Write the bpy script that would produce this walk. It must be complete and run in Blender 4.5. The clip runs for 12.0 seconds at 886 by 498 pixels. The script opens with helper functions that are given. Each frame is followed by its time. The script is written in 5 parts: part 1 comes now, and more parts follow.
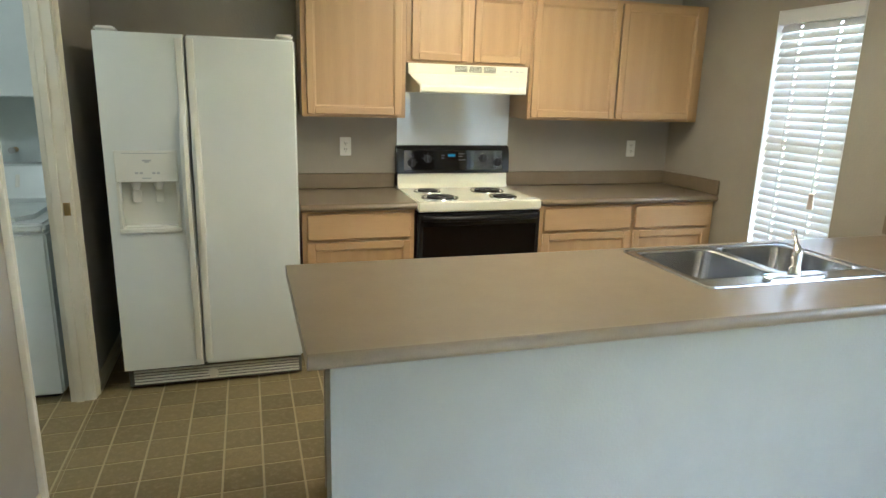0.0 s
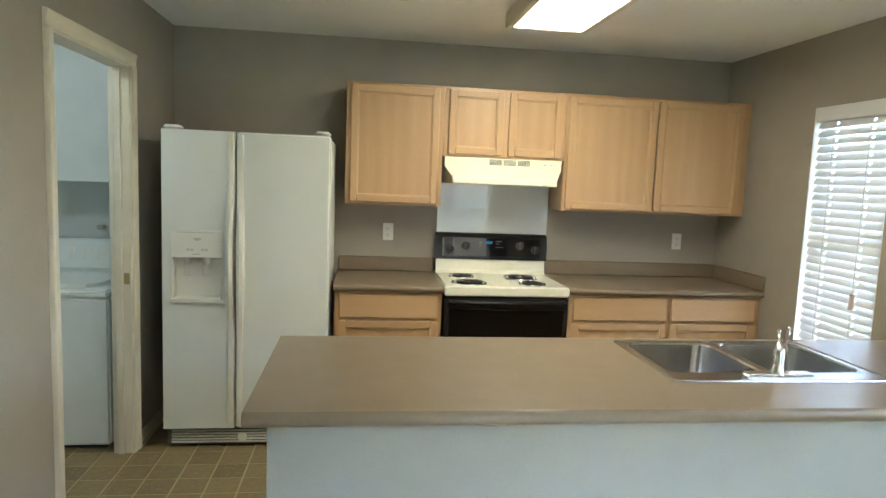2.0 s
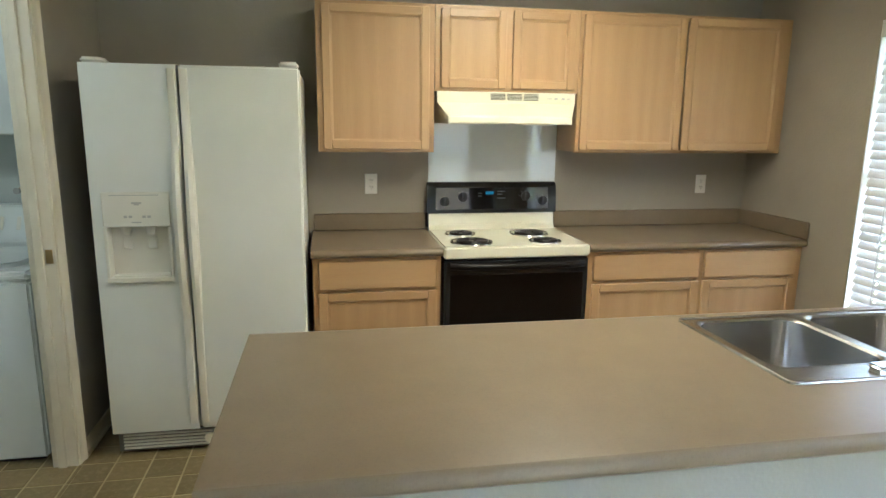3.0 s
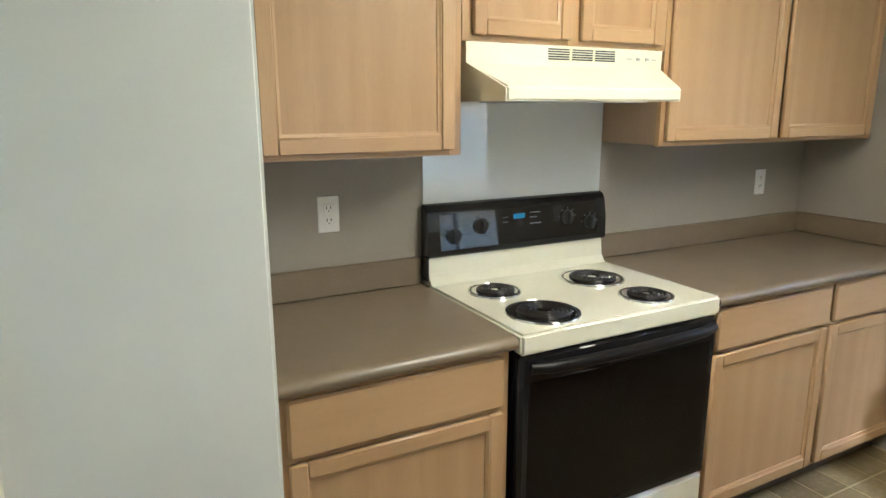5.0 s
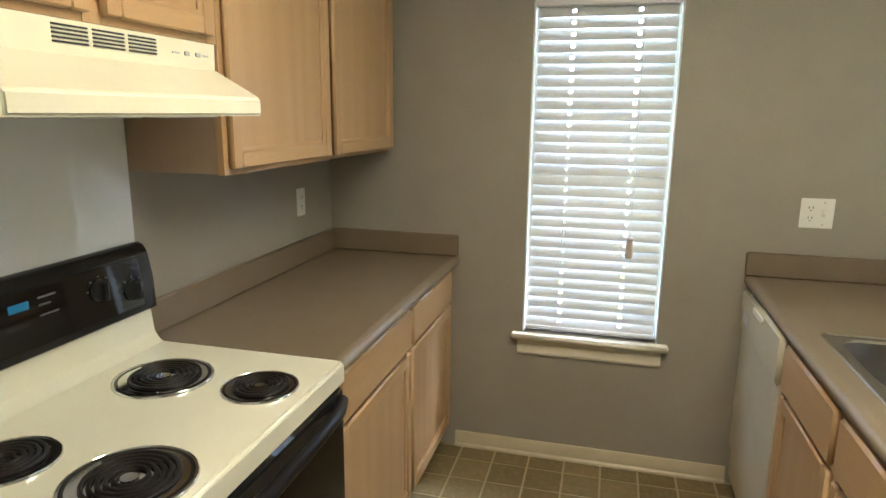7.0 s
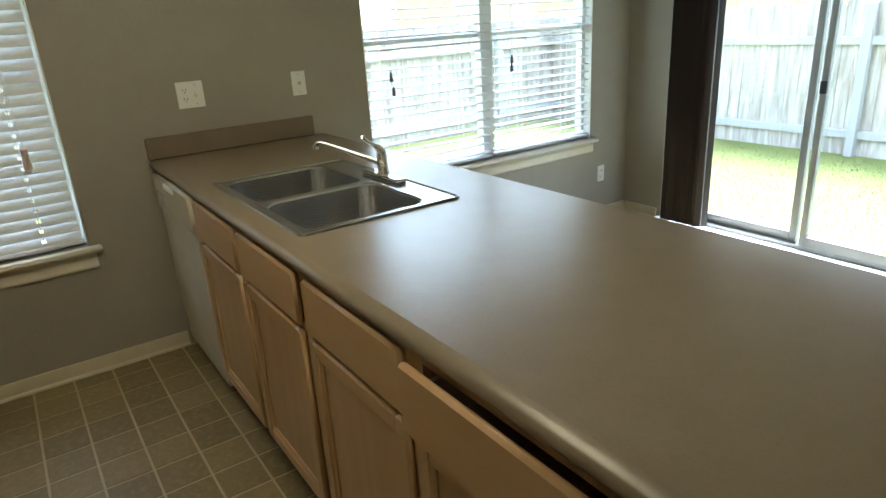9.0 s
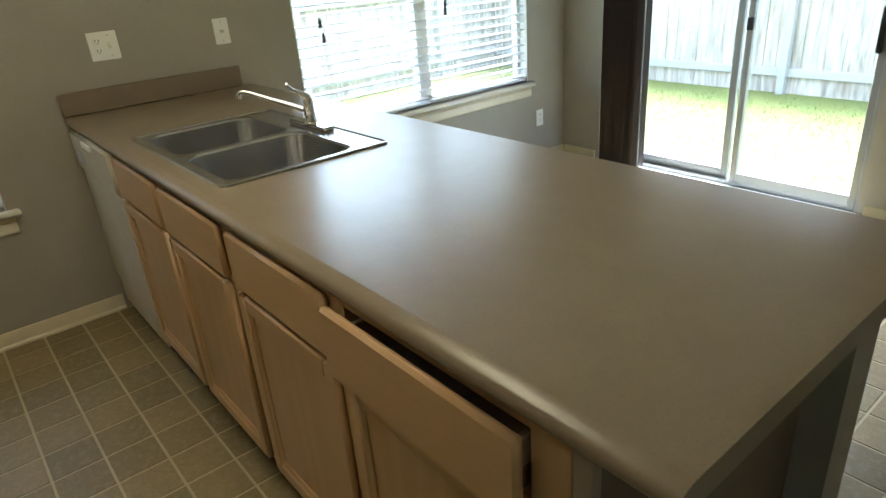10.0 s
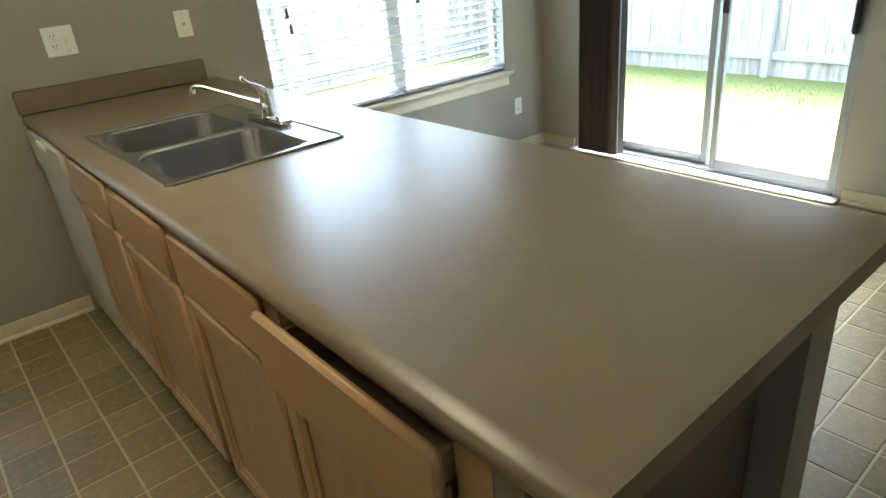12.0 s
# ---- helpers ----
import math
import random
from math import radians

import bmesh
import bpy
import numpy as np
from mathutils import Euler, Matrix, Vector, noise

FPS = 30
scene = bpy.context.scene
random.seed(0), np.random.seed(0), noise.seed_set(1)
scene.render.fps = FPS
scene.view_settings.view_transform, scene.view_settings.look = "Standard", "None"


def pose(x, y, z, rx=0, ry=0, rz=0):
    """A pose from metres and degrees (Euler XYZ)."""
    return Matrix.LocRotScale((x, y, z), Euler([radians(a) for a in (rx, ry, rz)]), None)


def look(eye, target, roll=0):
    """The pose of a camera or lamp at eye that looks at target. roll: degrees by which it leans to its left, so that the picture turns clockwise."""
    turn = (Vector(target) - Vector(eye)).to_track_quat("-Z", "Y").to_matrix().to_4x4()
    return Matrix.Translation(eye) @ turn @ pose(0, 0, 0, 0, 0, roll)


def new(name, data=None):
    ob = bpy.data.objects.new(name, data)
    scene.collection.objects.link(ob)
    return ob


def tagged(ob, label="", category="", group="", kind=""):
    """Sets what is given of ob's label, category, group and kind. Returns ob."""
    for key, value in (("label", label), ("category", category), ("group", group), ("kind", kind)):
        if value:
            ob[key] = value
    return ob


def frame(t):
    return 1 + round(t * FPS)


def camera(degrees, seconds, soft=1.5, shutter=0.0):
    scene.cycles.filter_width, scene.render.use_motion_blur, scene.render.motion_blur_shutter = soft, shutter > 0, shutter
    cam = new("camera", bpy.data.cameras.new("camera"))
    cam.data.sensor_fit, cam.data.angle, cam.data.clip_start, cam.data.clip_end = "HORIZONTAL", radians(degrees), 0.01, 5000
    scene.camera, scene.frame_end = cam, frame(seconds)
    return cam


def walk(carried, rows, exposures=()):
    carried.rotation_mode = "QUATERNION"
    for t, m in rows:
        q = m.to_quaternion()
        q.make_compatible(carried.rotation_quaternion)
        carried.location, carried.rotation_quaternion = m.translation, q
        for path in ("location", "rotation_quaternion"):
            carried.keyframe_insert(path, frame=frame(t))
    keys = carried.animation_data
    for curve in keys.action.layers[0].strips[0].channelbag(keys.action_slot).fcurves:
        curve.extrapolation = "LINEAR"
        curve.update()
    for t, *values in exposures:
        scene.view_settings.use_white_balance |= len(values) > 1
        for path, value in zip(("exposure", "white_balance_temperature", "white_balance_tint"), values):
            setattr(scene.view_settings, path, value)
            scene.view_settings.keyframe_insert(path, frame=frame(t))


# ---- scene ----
cam = camera(69.7, 12.0)
PATH = [
    (0, (-0.909, -4.106, 1.526), (-0.334, -2.251, 1.048), 1.6),
    (0.5, (-0.793, -4.263, 1.543), (-0.335, -2.358, 1.145), 1.1),
    (1, (-0.594, -4.348, 1.54), (-0.248, -2.407, 1.204), 4.0),
    (1.5, (-0.534, -4.404, 1.555), (-0.248, -2.442, 1.293), -1.3),
    (2, (-0.495, -4.349, 1.549), (-0.239, -2.378, 1.329), 2.3),
    (2.5, (-0.504, -4.07, 1.525), (-0.22, -2.12, 1.179), 1.5),
    (3, (-0.558, -3.709, 1.533), (-0.207, -1.78, 1.14), 0.7),
    (3.2, (-0.585, -3.531, 1.526), (-0.221, -1.613, 1.092), 0.7),
    (4.8, (-0.916, -2.174, 1.487), (-0.166, -0.377, 1.031), 0.3),
    (5, (-0.919, -1.971, 1.507), (-0.008, -0.245, 1.072), -0.1),
    (5.5, (-0.867, -1.7, 1.507), (0.379, -0.193, 1.087), 3.4),
    (6, (-0.837, -1.555, 1.506), (0.709, -0.344, 1.118), 2.0),
    (6.5, (-0.706, -1.402, 1.498), (1.004, -0.44, 1.107), 1.2),
    (7, (-0.636, -1.287, 1.535), (1.257, -0.795, 1.116), 0.6),
    (7.2, (-0.654, -1.236, 1.529), (1.289, -1.02, 1.106), 0.4),
    (7.5, (-0.683, -1.22, 1.512), (1.27, -1.302, 1.092), -1.1),
    (7.7, (-0.727, -1.218, 1.514), (1.198, -1.514, 1.059), -1.8),
    (9.3, (-1.013, -1.355, 1.422), (0.493, -2.458, 0.704), -3.6),
    (9.5, (-1.022, -1.362, 1.417), (0.457, -2.48, 0.667), -3.9),
    (10, (-1.027, -1.38, 1.41), (0.406, -2.501, 0.579), -4.5),
    (10.5, (-1.029, -1.394, 1.408), (0.38, -2.501, 0.521), -5.0),
    (11, (-1.023, -1.407, 1.41), (0.407, -2.504, 0.542), -5.2),
    (11.5, (-1.021, -1.42, 1.411), (0.431, -2.505, 0.566), -5.6),
    (12, (-1.051, -1.489, 1.396), (0.362, -2.613, 0.534), -5.5),
]
EXPOSURES = [(0, 5.0, 5200, 11), (3.2, 4.97, 5200, 12), (5.0, 5.06, 4950, 14), (5.5, 5.1, 5100, 13), (6.2, 5.1, 5350, 11), (7.0, 4.73, 5400, 13), (7.7, 4.67, 5400, 9), (9.3, 3.78, 5550, 6), (10.0, 4.04, 5550, 7), (12.0, 4.23, 5500, 8)]
walk(cam, [(t, look(eye, target, roll)) for t, eye, target, roll in PATH], EXPOSURES)

# ---- world, sun and exposure ----
world = bpy.data.worlds.new("sky")
scene.world = world
world.use_nodes = True
wn = world.node_tree
sky = wn.nodes.new("ShaderNodeTexSky")
sky.sky_type = "NISHITA"
sky.sun_disc = False
sky.sun_elevation, sky.sun_rotation = radians(58), radians(165)
sky.air_density, sky.dust_density = 1.3, 2.5
veil = wn.nodes.new("ShaderNodeHueSaturation")
veil.inputs["Saturation"].default_value = 0.58
wn.links.new(sky.outputs[0], veil.inputs["Color"])
wn.links.new(veil.outputs[0], wn.nodes["Background"].inputs[0])
wn.nodes["Background"].inputs[1].default_value = 0.15

sun = new("sun", bpy.data.lights.new("sun", "SUN"))
sun.data.energy, sun.data.angle, sun.data.color = 2.0, radians(40), (1.0, 0.97, 0.93)
sun.matrix_world = look((2.4, -10.0, 14.8), (0, -1, 0))

# ---- plan, metres ----
XL, XW = -1.69, 2.05          # side walls, inner faces
YB, YS = -0.055, -5.01        # range wall and sliding-door wall
ZC = 2.435                    # ceiling
TOP = 0.914                   # counters
WT, WW = 0.12, 0.092           # wall thickness, laundry wall thickness


# ---- materials ----
def material(name, build):
    m = bpy.data.materials.new(name)
    m.use_nodes = True
    nt = m.node_tree
    bsdf = nt.nodes["Principled BSDF"]
    build(nt, bsdf)
    return m


def node(nt, kind, **values):
    n = nt.nodes.new(kind)
    for key, value in values.items():
        n.inputs[key.replace("_", " ")].default_value = value
    return n


def place_of(nt, sx=1.0, sy=1.0, sz=1.0):
    geo = nt.nodes.new("ShaderNodeNewGeometry")
    mp = nt.nodes.new("ShaderNodeMapping")
    mp.inputs["Scale"].default_value = (sx, sy, sz)
    nt.links.new(geo.outputs["Position"], mp.inputs["Vector"])
    return mp.outputs[0]


def noise_of(nt, vec, scale, detail=4.0, rough=0.55):
    n = node(nt, "ShaderNodeTexNoise", Scale=scale, Detail=detail, Roughness=rough)
    nt.links.new(vec, n.inputs["Vector"])
    return n.outputs["Fac"]


def blend(nt, fac, a, b, lo=0.0, hi=1.0):
    r = nt.nodes.new("ShaderNodeValToRGB")
    r.color_ramp.elements[0].position, r.color_ramp.elements[1].position = lo, hi
    r.color_ramp.elements[0].color, r.color_ramp.elements[1].color = (*a, 1), (*b, 1)
    nt.links.new(fac, r.inputs[0])
    return r.outputs[0]


def mix(nt, fac, a, b, mode="MIX"):
    n = nt.nodes.new("ShaderNodeMix")
    n.data_type, n.blend_type = "RGBA", mode
    for sock, v in ((n.inputs[0], fac), (n.inputs[6], a), (n.inputs[7], b)):
        if isinstance(v, (int, float)):
            sock.default_value = v
        elif isinstance(v, tuple):
            sock.default_value = (*v, 1)
        else:
            nt.links.new(v, sock)
    return n.outputs[2]


def bump(nt, bsdf, height, strength, distance):
    b = node(nt, "ShaderNodeBump", Strength=strength, Distance=distance)
    nt.links.new(height, b.inputs["Height"])
    nt.links.new(b.outputs[0], bsdf.inputs["Normal"])


def plain(name, a, b, rough=0.5, metal=0.0, scale=6.0, grain=180.0, relief=0.1, rough_to=None, coat=0.0, gloss=0.5):
    """Two scales of variation: slow drift from a to b, and fine grain in the relief and gloss."""
    def build(nt, bsdf):
        vec = place_of(nt)
        slow, fine = noise_of(nt, vec, scale), noise_of(nt, vec, grain, 2.0)
        nt.links.new(blend(nt, slow, a, b, 0.3, 0.7), bsdf.inputs["Base Color"])
        r = node(nt, "ShaderNodeMapRange", To_Min=rough, To_Max=rough_to if rough_to is not None else rough + 0.05)
        nt.links.new(slow, r.inputs["Value"])
        nt.links.new(r.outputs[0], bsdf.inputs["Roughness"])
        bsdf.inputs["Metallic"].default_value = metal
        bsdf.inputs["Coat Weight"].default_value = coat
        bsdf.inputs["Specular IOR Level"].default_value = gloss
        if relief:
            bump(nt, bsdf, fine, relief, 0.001)
    return material(name, build)


def paint(name, a, b, peel=0.35):
    """Rolled wall paint over an orange-peel texture."""
    def build(nt, bsdf):
        vec = place_of(nt)
        slow, peel_n = noise_of(nt, vec, 1.7, 3.0), noise_of(nt, vec, 95.0, 2.0, 0.4)
        smudge = noise_of(nt, vec, 7.0, 5.0)
        base = blend(nt, slow, a, b, 0.3, 0.7)
        nt.links.new(mix(nt, 0.035, base, blend(nt, smudge, (0.1, 0.09, 0.08), (0.9, 0.9, 0.88), 0.35, 0.65), "SOFT_LIGHT"), bsdf.inputs["Base Color"])
        bsdf.inputs["Roughness"].default_value = 0.62
        bump(nt, bsdf, peel_n, peel, 0.0025)
    return material(name, build)


def wood(name, along, light, dark, rough=0.42, figure=0.07, rings=5.5):
    """Pale oak: long streaks and pores along the grain."""
    def build(nt, bsdf):
        stretch = [1.0, 1.0, 1.0]
        stretch[along] = 0.06
        vec = place_of(nt, *stretch)
        streak, pore = noise_of(nt, vec, 26.0, 6.0, 0.65), noise_of(nt, vec, 260.0, 3.0)
        slow = noise_of(nt, place_of(nt), 2.2, 3.0)
        wave = node(nt, "ShaderNodeTexWave", Scale=rings, Distortion=9.0, Detail=3.0)
        wave.bands_direction = "XYZ"[along - 2]
        nt.links.new(vec, wave.inputs["Vector"])
        mid = tuple((p + q) / 2 for p, q in zip(light, dark))
        c = mix(nt, blend(nt, wave.outputs["Fac"], (0, 0, 0), (figure, figure, figure)), blend(nt, streak, light, mid, 0.25, 0.95), dark)
        c = mix(nt, blend(nt, pore, (0.0, 0.0, 0.0), (0.4, 0.4, 0.4), 0.55, 0.75), c, dark)
        rnd = nt.nodes.new("ShaderNodeObjectInfo")
        c = mix(nt, 0.35, c, blend(nt, rnd.outputs["Random"], (0.36, 0.36, 0.36), (0.60, 0.59, 0.58)), "SOFT_LIGHT")
        c = mix(nt, 0.3, c, blend(nt, slow, (0.4, 0.4, 0.4), (0.6, 0.6, 0.6)), "SOFT_LIGHT")
        nt.links.new(c, bsdf.inputs["Base Color"])
        bsdf.inputs["Roughness"].default_value = rough
        bsdf.inputs["Coat Weight"].default_value = 0.15
        bump(nt, bsdf, pore, 0.12, 0.0008)
    return material(name, build)


def laminate(name):
    def build(nt, bsdf):
        vec = place_of(nt)
        cloud, speck, fine = noise_of(nt, vec, 9.0, 6.0, 0.6), noise_of(nt, vec, 190.0, 3.0), noise_of(nt, vec, 600.0, 2.0)
        c = blend(nt, cloud, (0.177, 0.138, 0.090), (0.201, 0.158, 0.105), 0.3, 0.7)
        c = mix(nt, blend(nt, speck, (0, 0, 0), (0.3, 0.3, 0.3), 0.52, 0.72), c, (0.125, 0.097, 0.062))
        c = mix(nt, blend(nt, fine, (0, 0, 0), (0.2, 0.2, 0.2), 0.58, 0.75), c, (0.28, 0.23, 0.165))
        nt.links.new(c, bsdf.inputs["Base Color"])
        r = node(nt, "ShaderNodeMapRange", To_Min=0.26, To_Max=0.34)
        nt.links.new(noise_of(nt, vec, 4.0, 6.0, 0.6), r.inputs["Value"])
        nt.links.new(r.outputs[0], bsdf.inputs["Roughness"])
        bsdf.inputs["Specular IOR Level"].default_value = 0.46
        bump(nt, bsdf, fine, 0.05, 0.0004)
    return material(name, build)


def tile_material(name, per_object):
    def build(nt, bsdf):
        vec = place_of(nt)
        if per_object:
            rnd = nt.nodes.new("ShaderNodeObjectInfo").outputs["Random"]
        else:
            rnd = nt.nodes.new("ShaderNodeNewGeometry").outputs["Random Per Island"]
        slate = noise_of(nt, vec, 16.0, 6.0, 0.65)
        fine = noise_of(nt, vec, 140.0, 3.0)
        tone = blend(nt, rnd, (0.146, 0.111, 0.046), (0.246, 0.190, 0.084))
        c = mix(nt, blend(nt, slate, (0, 0, 0), (0.65, 0.65, 0.65), 0.35, 0.7), tone, (0.180, 0.142, 0.074))
        c = mix(nt, blend(nt, fine, (0, 0, 0), (0.35, 0.35, 0.35), 0.45, 0.7), c, (0.120, 0.092, 0.056))
        patch = noise_of(nt, vec, 38.0, 5.0, 0.7)
        c = mix(nt, blend(nt, patch, (0, 0, 0), (0.42, 0.42, 0.42), 0.48, 0.68), c, (0.315, 0.250, 0.145))
        nt.links.new(c, bsdf.inputs["Base Color"])
        r = node(nt, "ShaderNodeMapRange", To_Min=0.40, To_Max=0.44)
        nt.links.new(slate, r.inputs["Value"])
        nt.links.new(r.outputs[0], bsdf.inputs["Roughness"])
        bsdf.inputs["Specular IOR Level"].default_value = 0.25
        bump(nt, bsdf, fine, 0.012, 0.0006)
    return material(name, build)


def glass_material(name, tint):
    """A thin pane: what lies behind it, with a mirror gloss that grows at a slant."""
    def build(nt, bsdf):
        clear = node(nt, "ShaderNodeBsdfTransparent", Color=(*tint, 1))
        gloss = node(nt, "ShaderNodeBsdfGlossy", Roughness=0.01)
        fres = node(nt, "ShaderNodeFresnel", IOR=1.45)
        m = nt.nodes.new("ShaderNodeMixShader")
        cap = nt.nodes.new("ShaderNodeMath")
        cap.operation = "MINIMUM"
        cap.inputs[1].default_value = 0.15
        nt.links.new(fres.outputs[0], cap.inputs[0])
        nt.links.new(cap.outputs[0], m.inputs[0])
        nt.links.new(clear.outputs[0], m.inputs[1])
        nt.links.new(gloss.outputs[0], m.inputs[2])
        nt.links.new(m.outputs[0], nt.nodes["Material Output"].inputs[0])
    return material(name, build)


def slat_material(name):
    """White vinyl that lets a little daylight through."""
    def build(nt, bsdf):
        vec = place_of(nt)
        nt.links.new(blend(nt, noise_of(nt, vec, 30.0), (0.65, 0.65, 0.65), (0.69, 0.69, 0.69)), bsdf.inputs["Base Color"])
        bsdf.inputs["Roughness"].default_value = 0.4
        thin = node(nt, "ShaderNodeBsdfTranslucent", Color=(0.85, 0.86, 0.84, 1))
        m = node(nt, "ShaderNodeMixShader", Fac=0.08)
        nt.links.new(bsdf.outputs[0], m.inputs[1])
        nt.links.new(thin.outputs[0], m.inputs[2])
        nt.links.new(m.outputs[0], nt.nodes["Material Output"].inputs[0])
    return material(name, build)


def lawn_material(name, a, b, c):
    def build(nt, bsdf):
        vec = place_of(nt)
        big, fine = noise_of(nt, vec, 0.9, 5.0, 0.6), noise_of(nt, vec, 45.0, 4.0, 0.7)
        col = blend(nt, big, a, b, 0.35, 0.65)
        nt.links.new(mix(nt, blend(nt, fine, (0, 0, 0), (0.8, 0.8, 0.8), 0.4, 0.7), col, c), bsdf.inputs["Base Color"])
        bsdf.inputs["Roughness"].default_value = 0.85
        bump(nt, bsdf, fine, 0.9, 0.03)
    return material(name, build)


def weathered(name, pale, grey, stain):
    """Sun-bleached board with long grey runs and brown stains."""
    def build(nt, bsdf):
        vec = place_of(nt, 1.0, 1.0, 0.10)
        run, fine = noise_of(nt, vec, 17.0, 5.0, 0.7), noise_of(nt, vec, 150.0, 3.0)
        blot = noise_of(nt, place_of(nt, 1.0, 1.0, 0.5), 3.5, 5.0, 0.65)
        rnd = nt.nodes.new("ShaderNodeObjectInfo").outputs["Random"]
        c = blend(nt, run, pale, grey, 0.38, 0.66)
        c = mix(nt, blend(nt, blot, (0, 0, 0), (0.55, 0.55, 0.55), 0.52, 0.72), c, stain)
        c = mix(nt, 0.5, c, blend(nt, rnd, (0.36, 0.36, 0.36), (0.62, 0.61, 0.60)), "SOFT_LIGHT")
        nt.links.new(c, bsdf.inputs["Base Color"])
        bsdf.inputs["Roughness"].default_value = 0.85
        bump(nt, bsdf, fine, 0.4, 0.002)
    return material(name, build)


def glow(name, colour, strength, base=(0.9, 0.9, 0.88)):
    def build(nt, bsdf):
        bsdf.inputs["Base Color"].default_value = (*base, 1)
        bsdf.inputs["Emission Color"].default_value = (*colour, 1)
        bsdf.inputs["Emission Strength"].default_value = strength
    return material(name, build)


M_WALL = paint("taupe_wall_paint", (0.302, 0.273, 0.218), (0.327, 0.298, 0.242))
M_KNEE = paint("pale_grey_wall_paint", (0.275, 0.276, 0.243), (0.295, 0.296, 0.262), 0.22)
M_LAUNDRY = paint("pale_laundry_paint", (0.62, 0.66, 0.64), (0.66, 0.70, 0.68))
M_CEIL = paint("ceiling_paint", (0.74, 0.725, 0.69), (0.78, 0.765, 0.73), 0.6)
M_TRIM = plain("cream_trim_paint", (0.64, 0.585, 0.46), (0.69, 0.64, 0.52), 0.35, scale=9, relief=0.06)
M_BASEBOARD = plain("yellowed_baseboard_paint", (0.50, 0.435, 0.285), (0.56, 0.49, 0.33), 0.35, scale=9, relief=0.06)
M_WHITE_TRIM = plain("white_window_trim", (0.76, 0.76, 0.74), (0.82, 0.82, 0.80), 0.35, relief=0.05)
M_WOOD = wood("pale_oak_upright", 2, (0.508, 0.333, 0.166), (0.388, 0.241, 0.106))
M_WOOD_X = wood("pale_oak_level", 0, (0.508, 0.333, 0.166), (0.388, 0.241, 0.106))
M_WOOD_FIG = wood("pale_oak_figured_panel", 2, (0.508, 0.333, 0.166), (0.388, 0.241, 0.106), figure=0.30, rings=3.2)
M_WOOD_IN = plain("cabinet_inside_board", (0.40, 0.30, 0.20), (0.46, 0.35, 0.24), 0.6)
M_SIDE = wood("cabinet_side_veneer", 2, (0.40, 0.285, 0.19), (0.31, 0.21, 0.135), 0.5)
M_COUNTER = laminate("taupe_laminate")
M_FRIDGE = plain("white_textured_enamel", (0.68, 0.69, 0.65), (0.73, 0.74, 0.70), 0.34, scale=3, grain=420, relief=0.25)
M_FRIDGE_TRIM = plain("ivory_plastic", (0.70, 0.68, 0.60), (0.75, 0.73, 0.65), 0.38, relief=0.04)
M_GRILLE = plain("grey_grille_plastic", (0.42, 0.42, 0.40), (0.50, 0.50, 0.48), 0.5)
M_SLOTS = plain("shadowed_grille_back", (0.13, 0.13, 0.125), (0.17, 0.17, 0.165), 0.55)
M_SLOT = plain("dark_slot", (0.03, 0.03, 0.03), (0.05, 0.05, 0.05), 0.6)
M_ENAMEL = plain("bisque_enamel", (0.715, 0.70, 0.565), (0.745, 0.73, 0.60), 0.16, scale=4, relief=0.02, coat=0.3)
M_HOOD = plain("almond_enamel", (0.80, 0.765, 0.59), (0.83, 0.795, 0.63), 0.22, scale=4, relief=0.02, coat=0.2)
M_BLACK = plain("black_gloss_enamel", (0.012, 0.012, 0.013), (0.02, 0.02, 0.021), 0.06, scale=5, relief=0.0, rough_to=0.10, gloss=0.32)
M_OVEN = plain("black_oven_glass", (0.004, 0.003, 0.003), (0.007, 0.006, 0.005), 0.16, relief=0.0, rough_to=0.22, gloss=0.22)
M_INSET = plain("black_panel_glass", (0.006, 0.005, 0.005), (0.010, 0.009, 0.009), 0.03, relief=0.0, rough_to=0.05, gloss=0.55)
M_HANDLE = plain("satin_black_enamel", (0.007, 0.006, 0.006), (0.011, 0.010, 0.010), 0.30, relief=0.0, gloss=0.16)
M_KNOB = plain("black_knob_plastic", (0.015, 0.015, 0.016), (0.03, 0.03, 0.03), 0.3)
M_COIL = plain("burnt_coil_metal", (0.008, 0.007, 0.007), (0.020, 0.016, 0.014), 0.34, metal=0.1, scale=40, gloss=0.3)
M_PAN = plain("blackened_drip_pan", (0.008, 0.007, 0.007), (0.016, 0.014, 0.013), 0.16, scale=30, relief=0.03, rough_to=0.24, gloss=0.4)
M_CHROME = plain("chrome", (0.78, 0.79, 0.80), (0.86, 0.86, 0.86), 0.06, metal=1.0, relief=0.0, rough_to=0.12)
M_STEEL = plain("brushed_steel", (0.45, 0.44, 0.42), (0.49, 0.48, 0.46), 0.22, metal=1.0, scale=3, relief=0.0, rough_to=0.28)
M_MARK = plain("pale_print", (0.10, 0.105, 0.11), (0.13, 0.135, 0.14), 0.5)
M_DISPLAY = glow("teal_display", (0.02, 0.42, 0.62), 0.009, (0.01, 0.03, 0.04))
M_PANEL = plain("grey_white_splash_panel", (0.66, 0.685, 0.68), (0.71, 0.73, 0.725), 0.02, scale=3, relief=0.0, rough_to=0.03, gloss=1.0)
M_PLATE = plain("white_plate_plastic", (0.76, 0.75, 0.70), (0.80, 0.79, 0.75), 0.35)
M_HOLE = plain("outlet_slot", (0.05, 0.045, 0.04), (0.08, 0.07, 0.06), 0.5)
M_BRASS = plain("worn_brass", (0.42, 0.30, 0.13), (0.52, 0.38, 0.18), 0.3, metal=1.0)
